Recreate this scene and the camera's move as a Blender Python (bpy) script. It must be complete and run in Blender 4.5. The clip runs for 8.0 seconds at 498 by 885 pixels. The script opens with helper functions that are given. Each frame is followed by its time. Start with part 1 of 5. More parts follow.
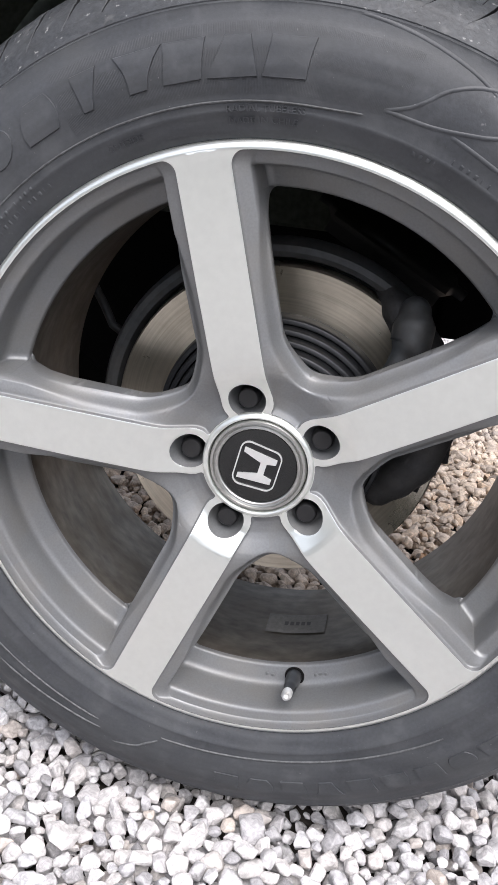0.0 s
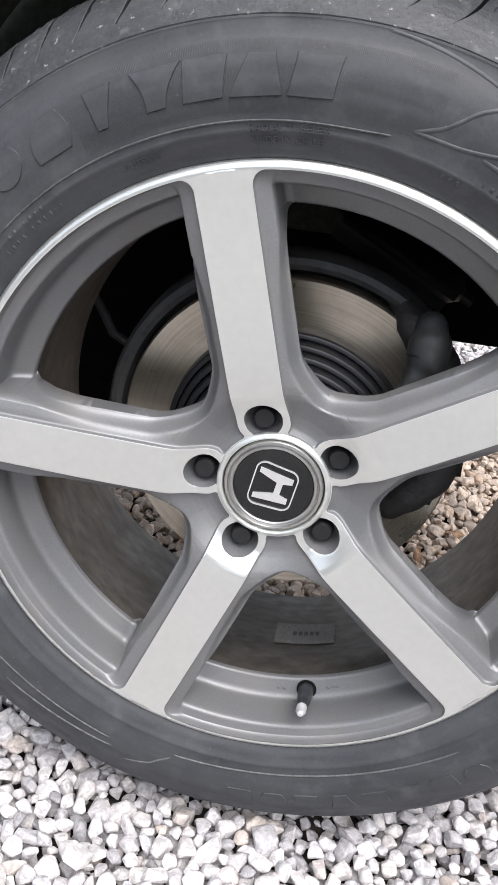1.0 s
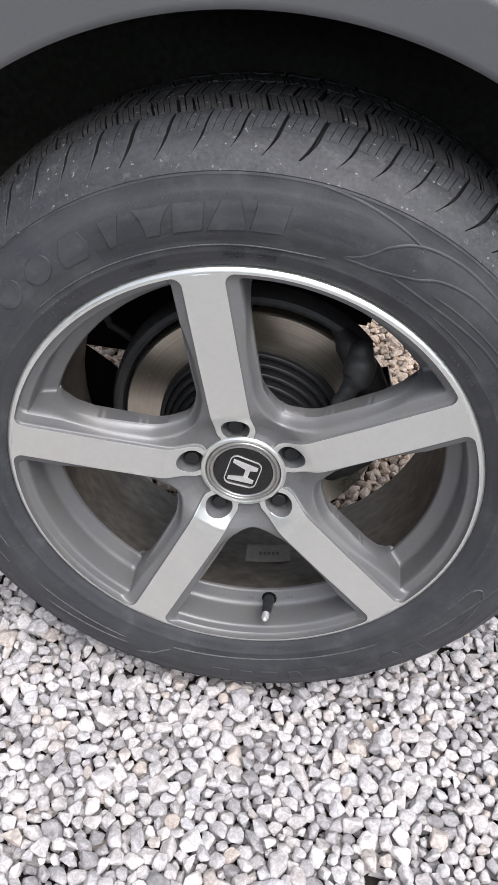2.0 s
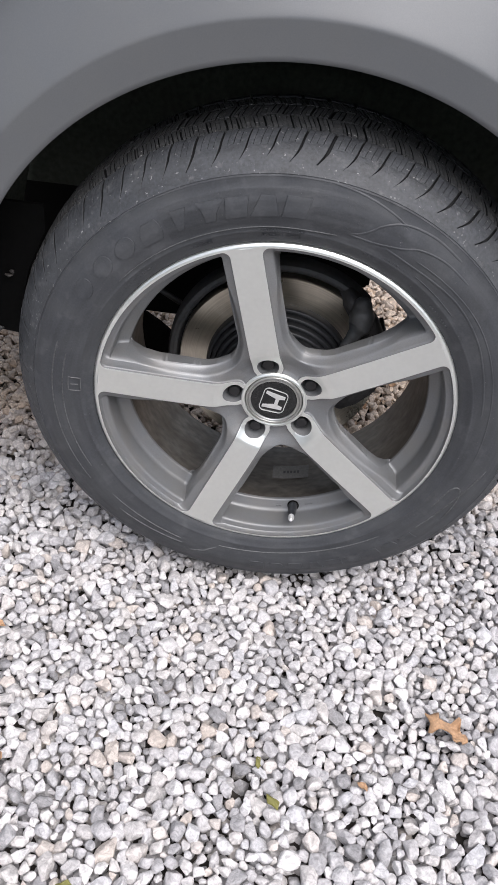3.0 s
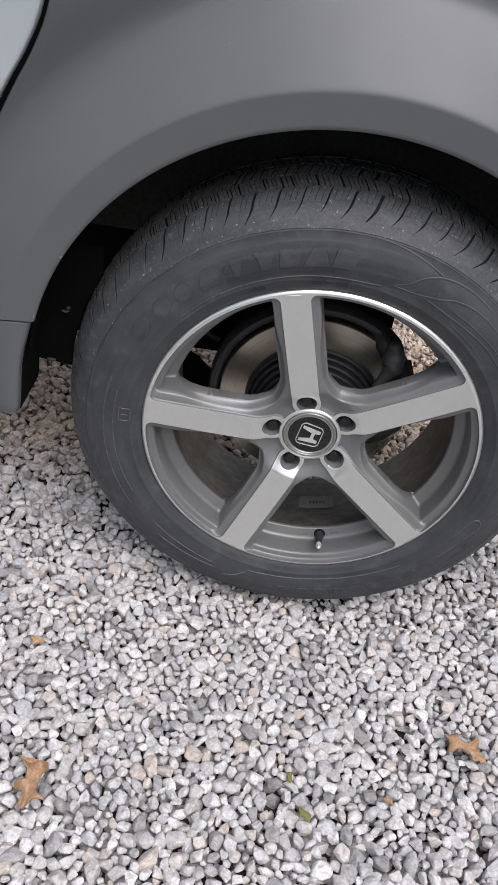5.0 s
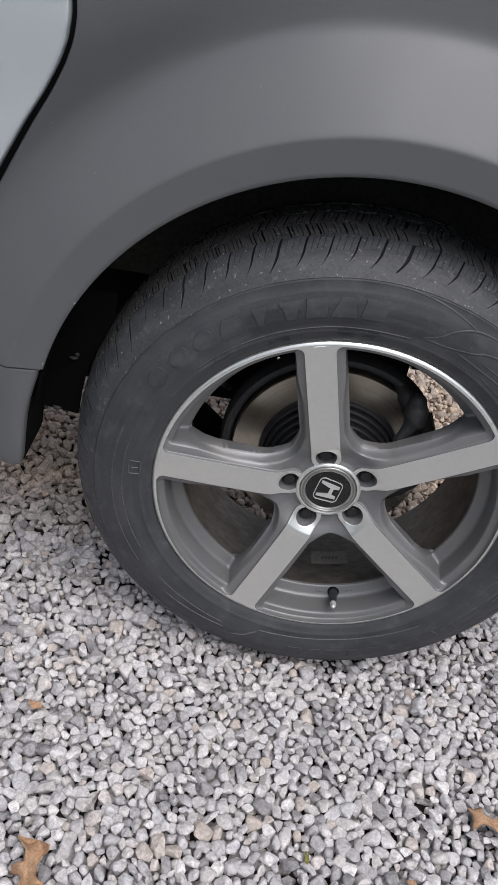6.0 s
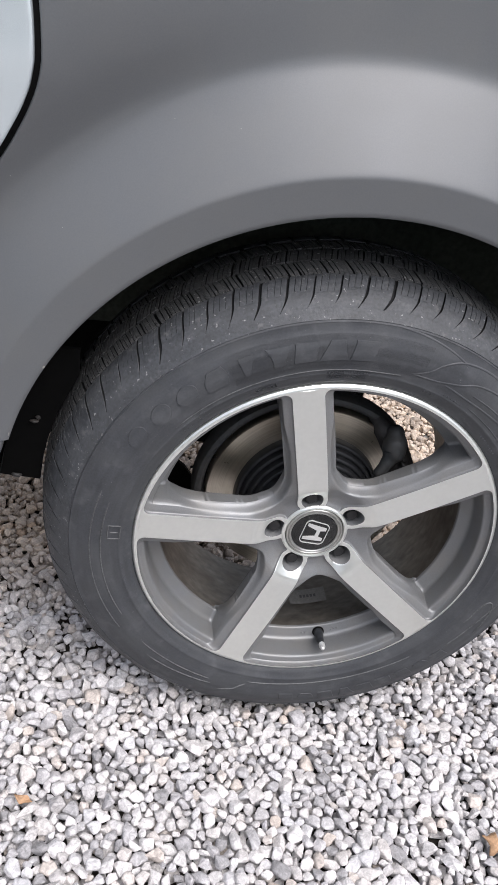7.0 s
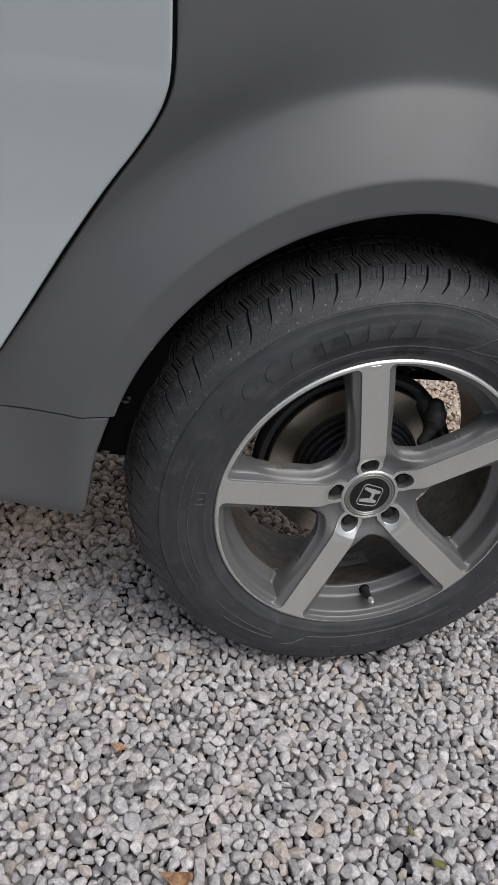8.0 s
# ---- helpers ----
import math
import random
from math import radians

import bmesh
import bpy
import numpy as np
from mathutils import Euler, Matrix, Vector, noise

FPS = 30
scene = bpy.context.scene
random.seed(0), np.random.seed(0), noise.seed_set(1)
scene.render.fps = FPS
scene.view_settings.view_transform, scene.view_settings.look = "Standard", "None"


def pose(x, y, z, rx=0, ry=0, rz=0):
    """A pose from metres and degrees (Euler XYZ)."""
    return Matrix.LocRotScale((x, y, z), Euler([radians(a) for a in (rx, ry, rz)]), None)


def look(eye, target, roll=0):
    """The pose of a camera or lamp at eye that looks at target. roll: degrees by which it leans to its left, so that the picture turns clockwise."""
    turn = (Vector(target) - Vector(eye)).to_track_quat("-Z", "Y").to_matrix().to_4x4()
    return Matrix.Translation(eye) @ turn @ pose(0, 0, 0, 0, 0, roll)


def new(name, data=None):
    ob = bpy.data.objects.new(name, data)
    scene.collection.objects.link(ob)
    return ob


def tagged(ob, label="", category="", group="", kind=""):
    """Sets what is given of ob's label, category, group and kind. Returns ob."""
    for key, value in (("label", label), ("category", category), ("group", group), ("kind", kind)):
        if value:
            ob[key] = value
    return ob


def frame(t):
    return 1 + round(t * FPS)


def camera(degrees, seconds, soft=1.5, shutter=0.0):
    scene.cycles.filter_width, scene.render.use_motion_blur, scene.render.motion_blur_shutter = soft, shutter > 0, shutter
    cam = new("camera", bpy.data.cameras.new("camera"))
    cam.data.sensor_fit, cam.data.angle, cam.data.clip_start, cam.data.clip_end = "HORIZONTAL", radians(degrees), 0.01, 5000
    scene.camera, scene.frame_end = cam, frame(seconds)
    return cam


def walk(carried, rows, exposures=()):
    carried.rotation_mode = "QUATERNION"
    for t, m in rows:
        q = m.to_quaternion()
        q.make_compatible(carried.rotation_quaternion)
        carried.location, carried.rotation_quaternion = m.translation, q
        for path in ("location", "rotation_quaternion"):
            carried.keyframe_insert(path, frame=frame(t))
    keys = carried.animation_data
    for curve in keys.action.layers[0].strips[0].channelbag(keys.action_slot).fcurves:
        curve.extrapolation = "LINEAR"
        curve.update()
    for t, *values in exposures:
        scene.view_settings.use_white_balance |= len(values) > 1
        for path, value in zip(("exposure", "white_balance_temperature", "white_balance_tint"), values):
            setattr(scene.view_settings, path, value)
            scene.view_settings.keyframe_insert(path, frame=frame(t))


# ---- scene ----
cam = camera(33.4, 8.0, 1.5, 0.0)
ROWS = [
    (0.0, 0.0833, -0.5673, 0.6324, 66.26, -5.21, 11.11),
    (0.5, 0.0477, -0.5622, 0.6260, 66.41, -4.90, 11.01),
    (1.0, 0.0394, -0.5469, 0.6586, 64.44, -5.46, 8.79),
    (1.5, 0.0213, -0.5657, 0.7948, 57.93, -5.99, 6.30),
    (1.7, 0.0242, -0.5927, 0.8499, 54.46, -6.06, 6.39),
    (2.8, 0.0076, -0.8520, 1.0157, 50.48, -4.99, 5.45),
    (3.0, -0.0066, -0.8996, 1.0331, 50.33, -4.84, 5.31),
    (3.5, -0.0191, -0.9655, 1.0511, 50.58, -5.18, 4.71),
    (4.0, -0.0299, -0.9665, 1.0639, 51.04, -5.68, 4.56),
    (5.5, -0.1195, -0.9598, 1.0739, 53.60, -7.53, 4.94),
    (6.0, -0.1459, -0.9088, 1.0540, 54.99, -8.20, 4.21),
    (6.5, -0.2042, -0.8174, 1.0479, 55.72, -7.82, 0.43),
    (7.0, -0.2833, -0.8319, 1.0529, 56.83, -8.33, -5.93),
    (7.5, -0.3910, -0.9170, 1.0541, 57.49, -8.67, -9.97),
    (8.0, -0.4916, -0.9488, 1.0514, 58.44, -9.10, -10.77),
]
EXPOSURES = [(0.0, 1.02, 6350, 13.5), (0.5, 0.84, 6350, 13.5), (1.0, 1.05, 6350, 13.5), (1.5, 0.79, 6350, 13.5), (3.0, 0.68, 6350, 13.5), (3.5, 0.65, 6350, 13.5), (4.0, 0.62, 6350, 13.5), (5.5, 0.19, 6350, 13.5), (6.0, 0.14, 6350, 13.5), (6.5, 0.76, 6350, 13.5), (7.0, 0.78, 6350, 13.5), (7.5, -0.03, 6350, 13.5), (8.0, -0.20, 6480, 11.8)]
walk(cam, [(t, pose(x, y, z, rx, ry, rz)) for t, x, y, z, rx, ry, rz in ROWS], EXPOSURES)

# ---- light: bright overcast sky with a broad soft sun high behind the viewer ----
world = bpy.data.worlds.new("overcast_sky")
scene.world = world
world.use_nodes = True
wn, wl = world.node_tree.nodes, world.node_tree.links
sky = wn.new("ShaderNodeTexSky")
sky.sky_type = "NISHITA"
sky.sun_disc = False
sky.sun_elevation = radians(60)
sky.sun_rotation = radians(151)
sky.air_density, sky.dust_density, sky.ozone_density = 1.0, 3.0, 1.0
wn["Background"].inputs[1].default_value = 0.13
pale = wn.new("ShaderNodeHueSaturation")
pale.inputs["Saturation"].default_value = 0.38
wl.new(sky.outputs[0], pale.inputs["Color"])
wl.new(pale.outputs[0], wn["Background"].inputs[0])

sun = new("sun", bpy.data.lights.new("sun", "SUN"))
sun.data.energy = 2.0
sun.data.angle = radians(50)
sun.data.color = (1.0, 0.98, 0.95)
sun.matrix_world = look((0.95, -1.7, 3.3), (0, 0, 0))


# ---- materials ----
def material(name, colour, rough=0.5, metal=0.0, vary=0.0, vary_scale=20.0, fine=0.0, fine_scale=200.0,
             bump=0.0, bump_scale=300.0, dirt=None, dirt_amount=0.0, dirt_scale=8.0, coat=0.0, spec=0.5, stretch=None):
    m = bpy.data.materials.new(name)
    m.use_nodes = True
    n, l = m.node_tree.nodes, m.node_tree.links
    b = n["Principled BSDF"]
    b.inputs["Roughness"].default_value = rough
    b.inputs["Metallic"].default_value = metal
    b.inputs["Specular IOR Level"].default_value = spec
    b.inputs["Coat Weight"].default_value = coat
    b.inputs["Coat Roughness"].default_value = 0.12
    tc = n.new("ShaderNodeTexCoord")
    mp = n.new("ShaderNodeMapping")
    l.new(tc.outputs["Object"], mp.inputs["Vector"])
    if stretch:
        mp.inputs["Scale"].default_value = stretch
    col = n.new("ShaderNodeMix")
    col.data_type = "RGBA"
    dark = [c * (1 - vary) for c in colour]
    light = [min(1.0, c * (1 + vary)) for c in colour]
    col.inputs["A"].default_value = (*dark, 1)
    col.inputs["B"].default_value = (*light, 1)
    t1 = n.new("ShaderNodeTexNoise")
    t1.inputs["Scale"].default_value, t1.inputs["Detail"].default_value = vary_scale, 5
    l.new(mp.outputs[0], t1.inputs["Vector"])
    l.new(t1.outputs["Fac"], col.inputs["Factor"])
    out = col.outputs["Result"]
    t2 = n.new("ShaderNodeTexNoise")
    t2.inputs["Scale"].default_value, t2.inputs["Detail"].default_value = fine_scale, 4
    l.new(mp.outputs[0], t2.inputs["Vector"])
    if fine:
        mr = n.new("ShaderNodeMapRange")
        mr.inputs["From Min"].default_value, mr.inputs["From Max"].default_value = 0.3, 0.7
        mr.inputs["To Min"].default_value, mr.inputs["To Max"].default_value = 1 - fine, 1 + fine
        l.new(t2.outputs["Fac"], mr.inputs["Value"])
        mul = n.new("ShaderNodeMix")
        mul.data_type, mul.blend_type = "RGBA", "MULTIPLY"
        mul.inputs["Factor"].default_value = 1
        l.new(out, mul.inputs["A"])
        l.new(mr.outputs[0], mul.inputs["B"])
        out = mul.outputs["Result"]
    if dirt:
        t3 = n.new("ShaderNodeTexNoise")
        t3.inputs["Scale"].default_value, t3.inputs["Detail"].default_value = dirt_scale, 8
        t3.inputs["Roughness"].default_value = 0.7
        l.new(tc.outputs["Object"], t3.inputs["Vector"])
        mr = n.new("ShaderNodeMapRange")
        mr.inputs["From Min"].default_value, mr.inputs["From Max"].default_value = 0.42, 0.68
        mr.inputs["To Min"].default_value, mr.inputs["To Max"].default_value = 0.0, dirt_amount
        l.new(t3.outputs["Fac"], mr.inputs["Value"])
        dm = n.new("ShaderNodeMix")
        dm.data_type = "RGBA"
        dm.inputs["B"].default_value = (*dirt, 1)
        l.new(mr.outputs[0], dm.inputs["Factor"])
        l.new(out, dm.inputs["A"])
        out = dm.outputs["Result"]
        rr = n.new("ShaderNodeMapRange")
        rr.inputs["To Min"].default_value, rr.inputs["To Max"].default_value = rough, min(1.0, rough + 0.3)
        l.new(mr.outputs[0], rr.inputs["Value"])
        l.new(rr.outputs[0], b.inputs["Roughness"])
    l.new(out, b.inputs["Base Color"])
    if bump:
        t4 = n.new("ShaderNodeTexNoise")
        t4.inputs["Scale"].default_value, t4.inputs["Detail"].default_value = bump_scale, 3
        l.new(mp.outputs[0], t4.inputs["Vector"])
        bp = n.new("ShaderNodeBump")
        bp.inputs["Strength"].default_value, bp.inputs["Distance"].default_value = bump, 0.001
        l.new(t4.outputs["Fac"], bp.inputs["Height"])
        l.new(bp.outputs[0], b.inputs["Normal"])
    return m


def turned_rings(m, radial, around, low, high, bump=0.0):
    """Adds streaks that run round the wheel's axle to a material's colour."""
    n, l = m.node_tree.nodes, m.node_tree.links
    b = n["Principled BSDF"]
    tc = n.new("ShaderNodeTexCoord")
    sep = n.new("ShaderNodeSeparateXYZ")
    l.new(tc.outputs["Object"], sep.inputs[0])
    up = n.new("ShaderNodeMath")
    up.operation = "SUBTRACT"
    up.inputs[1].default_value = 0.3504
    l.new(sep.outputs["Z"], up.inputs[0])
    flat = n.new("ShaderNodeCombineXYZ")
    l.new(sep.outputs["X"], flat.inputs[0])
    l.new(up.outputs[0], flat.inputs[1])
    r = n.new("ShaderNodeVectorMath")
    r.operation = "LENGTH"
    l.new(flat.outputs[0], r.inputs[0])
    unit = n.new("ShaderNodeVectorMath")
    unit.operation = "NORMALIZE"
    l.new(flat.outputs[0], unit.inputs[0])
    turn = n.new("ShaderNodeVectorMath")
    turn.operation = "SCALE"
    turn.inputs["Scale"].default_value = around
    l.new(unit.outputs["Vector"], turn.inputs[0])
    wide = n.new("ShaderNodeMath")
    wide.operation = "MULTIPLY"
    wide.inputs[1].default_value = radial
    l.new(r.outputs["Value"], wide.inputs[0])
    lift = n.new("ShaderNodeCombineXYZ")
    l.new(wide.outputs[0], lift.inputs[2])
    ring = n.new("ShaderNodeVectorMath")
    ring.operation = "ADD"
    l.new(turn.outputs["Vector"], ring.inputs[0])
    l.new(lift.outputs[0], ring.inputs[1])
    t = n.new("ShaderNodeTexNoise")
    t.inputs["Scale"].default_value, t.inputs["Detail"].default_value = 1.0, 4
    l.new(ring.outputs["Vector"], t.inputs["Vector"])
    mr = n.new("ShaderNodeMapRange")
    mr.inputs["From Min"].default_value, mr.inputs["From Max"].default_value = 0.3, 0.7
    mr.inputs["To Min"].default_value, mr.inputs["To Max"].default_value = low, high
    l.new(t.outputs["Fac"], mr.inputs["Value"])
    mul = n.new("ShaderNodeMix")
    mul.data_type, mul.blend_type = "RGBA", "MULTIPLY"
    mul.inputs["Factor"].default_value = 1
    l.new(b.inputs["Base Color"].links[0].from_socket, mul.inputs["A"])
    l.new(mr.outputs[0], mul.inputs["B"])
    l.new(mul.outputs["Result"], b.inputs["Base Color"])
    if bump:
        bp = n.new("ShaderNodeBump")
        bp.inputs["Strength"].default_value, bp.inputs["Distance"].default_value = bump, 0.0005
        l.new(t.outputs["Fac"], bp.inputs["Height"])
        l.new(bp.outputs[0], b.inputs["Normal"])
    return m


def specked(m, scale, low, high, colour, amount):
    """Adds sparse pale specks of grit to a material."""
    n, l = m.node_tree.nodes, m.node_tree.links
    b = n["Principled BSDF"]
    tc = n.new("ShaderNodeTexCoord")
    t = n.new("ShaderNodeTexNoise")
    t.inputs["Scale"].default_value, t.inputs["Detail"].default_value, t.inputs["Roughness"].default_value = scale, 3, 0.6
    l.new(tc.outputs["Object"], t.inputs["Vector"])
    mr = n.new("ShaderNodeMapRange")
    mr.inputs["From Min"].default_value, mr.inputs["From Max"].default_value = low, high
    mr.inputs["To Max"].default_value = amount
    l.new(t.outputs["Fac"], mr.inputs["Value"])
    mix = n.new("ShaderNodeMix")
    mix.data_type = "RGBA"
    mix.inputs["B"].default_value = (*colour, 1)
    l.new(mr.outputs[0], mix.inputs["Factor"])
    l.new(b.inputs["Base Color"].links[0].from_socket, mix.inputs["A"])
    l.new(mix.outputs["Result"], b.inputs["Base Color"])
    return m


def stone_material():
    m = bpy.data.materials.new("marble_gravel")
    m.use_nodes = True
    n, l = m.node_tree.nodes, m.node_tree.links
    b = n["Principled BSDF"]
    b.inputs["Roughness"].default_value = 0.75
    geo, inf = n.new("ShaderNodeNewGeometry"), n.new("ShaderNodeObjectInfo")
    add = n.new("ShaderNodeMath")
    l.new(geo.outputs["Random Per Island"], add.inputs[0])
    l.new(inf.outputs["Random"], add.inputs[1])
    fr = n.new("ShaderNodeMath")
    fr.operation = "FRACT"
    l.new(add.outputs[0], fr.inputs[0])
    ramp = n.new("ShaderNodeValToRGB")
    stops = [(0.0, (0.253, 0.246, 0.249)), (0.05, (0.374, 0.364, 0.370)), (0.18, (0.459, 0.443, 0.448)), (0.34, (0.546, 0.516, 0.497)), (0.46, (0.505, 0.497, 0.509)),
             (0.66, (0.606, 0.577, 0.563)), (0.74, (0.515, 0.449, 0.398)), (0.78, (0.565, 0.553, 0.559)), (0.93, (0.707, 0.679, 0.665)), (1.0, (0.404, 0.393, 0.403))]
    e = ramp.color_ramp.elements
    e[0].position, e[0].color = stops[0][0], (*stops[0][1], 1)
    e[1].position, e[1].color = stops[-1][0], (*stops[-1][1], 1)
    for p, c in stops[1:-1]:
        k = e.new(p)
        k.color = (*c, 1)
    l.new(fr.outputs[0], ramp.inputs[0])
    tc = n.new("ShaderNodeTexCoord")
    t1 = n.new("ShaderNodeTexNoise")
    t1.inputs["Scale"].default_value, t1.inputs["Detail"].default_value = 150, 8
    t1.inputs["Roughness"].default_value, t1.inputs["Distortion"].default_value = 0.65, 0.8
    l.new(tc.outputs["Object"], t1.inputs["Vector"])
    mr = n.new("ShaderNodeMapRange")
    mr.inputs["From Min"].default_value, mr.inputs["From Max"].default_value = 0.3, 0.7
    mr.inputs["To Min"].default_value, mr.inputs["To Max"].default_value = 0.52, 1.24
    l.new(t1.outputs["Fac"], mr.inputs["Value"])
    mul = n.new("ShaderNodeMix")
    mul.data_type, mul.blend_type = "RGBA", "MULTIPLY"
    mul.inputs["Factor"].default_value = 1
    l.new(ramp.outputs[0], mul.inputs["A"])
    l.new(mr.outputs[0], mul.inputs["B"])
    # stones turn tan farther in under the car, by their position
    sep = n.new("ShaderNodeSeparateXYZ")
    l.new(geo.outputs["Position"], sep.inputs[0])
    tanned = n.new("ShaderNodeMapRange")
    tanned.inputs["From Min"].default_value, tanned.inputs["From Max"].default_value = 0.20, 0.42
    tanned.inputs["To Max"].default_value = 0.9
    l.new(sep.outputs["Y"], tanned.inputs["Value"])
    tinting = n.new("ShaderNodeMix")
    tinting.data_type, tinting.blend_type = "RGBA", "MULTIPLY"
    tinting.inputs["B"].default_value = (1.16, 0.97, 0.76, 1)
    # the tan fades out past the car's rear and far side
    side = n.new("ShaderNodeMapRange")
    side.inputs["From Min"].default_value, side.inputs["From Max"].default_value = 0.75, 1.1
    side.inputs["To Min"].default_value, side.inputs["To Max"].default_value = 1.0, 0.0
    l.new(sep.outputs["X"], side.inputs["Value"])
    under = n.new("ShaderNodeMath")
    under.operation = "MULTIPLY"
    l.new(tanned.outputs[0], under.inputs[0])
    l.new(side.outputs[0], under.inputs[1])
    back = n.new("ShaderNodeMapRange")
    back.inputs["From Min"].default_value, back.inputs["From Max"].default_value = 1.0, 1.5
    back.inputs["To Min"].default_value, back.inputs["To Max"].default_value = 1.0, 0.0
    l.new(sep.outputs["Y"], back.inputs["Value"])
    under_car = n.new("ShaderNodeMath")
    under_car.operation = "MULTIPLY"
    l.new(under.outputs[0], under_car.inputs[0])
    l.new(back.outputs[0], under_car.inputs[1])
    l.new(under_car.outputs[0], tinting.inputs["Factor"])
    l.new(mul.outputs["Result"], tinting.inputs["A"])
    l.new(tinting.outputs["Result"], b.inputs["Base Color"])
    t2 = n.new("ShaderNodeTexNoise")
    t2.inputs["Scale"].default_value, t2.inputs["Detail"].default_value = 170, 7
    l.new(tc.outputs["Object"], t2.inputs["Vector"])
    bp = n.new("ShaderNodeBump")
    bp.inputs["Strength"].default_value, bp.inputs["Distance"].default_value = 0.8, 0.0018
    l.new(t2.outputs["Fac"], bp.inputs["Height"])
    l.new(bp.outputs[0], b.inputs["Normal"])
    return m


def ground_material():
    """Dark damp soil under the loose stones; far from the car the same gravel reads as a cell pattern with relief."""
    m = bpy.data.materials.new("gravel_bed")
    m.use_nodes = True
    n, l = m.node_tree.nodes, m.node_tree.links
    b = n["Principled BSDF"]
    b.inputs["Roughness"].default_value = 0.9
    tc = n.new("ShaderNodeTexCoord")
    v = n.new("ShaderNodeTexVoronoi")
    v.inputs["Scale"].default_value = 45
    l.new(tc.outputs["Object"], v.inputs["Vector"])
    ramp = n.new("ShaderNodeValToRGB")
    e = ramp.color_ramp.elements
    e[0].color, e[1].color = (0.13, 0.125, 0.12, 1), (0.46, 0.445, 0.435, 1)
    l.new(v.outputs["Color"], ramp.inputs[0])
    far = n.new("ShaderNodeVectorMath")
    far.operation = "LENGTH"
    l.new(tc.outputs["Object"], far.inputs[0])
    reach = n.new("ShaderNodeMapRange")
    reach.inputs["From Min"].default_value, reach.inputs["From Max"].default_value = 0.85, 1.0
    l.new(far.outputs["Value"], reach.inputs["Value"])
    soil = n.new("ShaderNodeTexNoise")
    soil.inputs["Scale"].default_value, soil.inputs["Detail"].default_value = 60, 6
    l.new(tc.outputs["Object"], soil.inputs["Vector"])
    earth = n.new("ShaderNodeValToRGB")
    e = earth.color_ramp.elements
    e[0].color, e[1].color = (0.014, 0.011, 0.009, 1), (0.06, 0.051, 0.043, 1)
    l.new(soil.outputs["Fac"], earth.inputs[0])
    mix = n.new("ShaderNodeMix")
    mix.data_type = "RGBA"
    l.new(reach.outputs[0], mix.inputs["Factor"])
    l.new(earth.outputs[0], mix.inputs["A"])
    l.new(ramp.outputs[0], mix.inputs["B"])
    l.new(mix.outputs["Result"], b.inputs["Base Color"])
    inv = n.new("ShaderNodeMath")
    inv.operation = "SUBTRACT"
    inv.inputs[0].default_value = 1
    l.new(v.outputs["Distance"], inv.inputs[1])
    bp = n.new("ShaderNodeBump")
    bp.inputs["Strength"].default_value, bp.inputs["Distance"].default_value = 1.0, 0.012
    l.new(inv.outputs[0], bp.inputs["Height"])
    l.new(bp.outputs[0], b.inputs["Normal"])
    return m


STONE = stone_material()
GROUND = ground_material()
RUBBER = material("tyre_rubber", (0.0345, 0.0370, 0.0415), 0.52, vary=0.25, vary_scale=14, fine=0.15, fine_scale=400, bump=0.09, bump_scale=900,
                  dirt=(0.058, 0.060, 0.062), dirt_amount=0.65, dirt_scale=15)
TREAD = material("tread_rubber", (0.0385, 0.0412, 0.0455), 0.56, vary=0.32, vary_scale=28, fine=0.30, fine_scale=260, bump=0.5, bump_scale=420,
                 dirt=(0.055, 0.057, 0.059), dirt_amount=0.5, dirt_scale=25)
turned_rings(RUBBER, 150, 5.0, 0.88, 1.18)
turned_rings(TREAD, 90, 12.0, 0.85, 1.22)
CROWNRUBBER = material("worn_tread_rubber", (0.040, 0.041, 0.042), 0.7, vary=0.35, vary_scale=40, fine=0.35, fine_scale=450, bump=0.6, bump_scale=600,
                       dirt=(0.085, 0.084, 0.080), dirt_amount=0.5, dirt_scale=90)
specked(TREAD, 190, 0.65, 0.71, (0.34, 0.34, 0.33), 0.6)
specked(TREAD, 70, 0.60, 0.78, (0.13, 0.13, 0.128), 0.6)
specked(CROWNRUBBER, 210, 0.64, 0.71, (0.32, 0.32, 0.31), 0.7)
specked(RUBBER, 330, 0.70, 0.76, (0.20, 0.20, 0.195), 0.5)
specked(RUBBER, 38, 0.55, 0.78, (0.092, 0.095, 0.099), 0.5)
WORNEDGE = material("worn_rubber_edge", (0.068, 0.070, 0.072), 0.6, vary=0.5, vary_scale=60, fine=0.4, fine_scale=300)
MACHINED = material("machined_aluminium", (0.84, 0.86, 0.82), 0.30, 0.88, vary=0.012, vary_scale=5, fine=0.02, fine_scale=150,
                    dirt=(0.75, 0.73, 0.69), dirt_amount=0.02, dirt_scale=35)
PAINT = material("grey_wheel_paint", (0.182, 0.187, 0.191), 0.40, 0.36, coat=0.08, vary=0.12, vary_scale=10, fine=0.08, fine_scale=600,
                 dirt=(0.20, 0.185, 0.16), dirt_amount=0.5, dirt_scale=11)
BARREL = material("dirty_barrel", (0.125, 0.115, 0.101), 0.42, 0.75, vary=0.5, vary_scale=14, fine=0.3, fine_scale=60,
                  dirt=(0.13, 0.110, 0.088), dirt_amount=0.6, dirt_scale=16, stretch=(1.0, 2.0, 1.0))

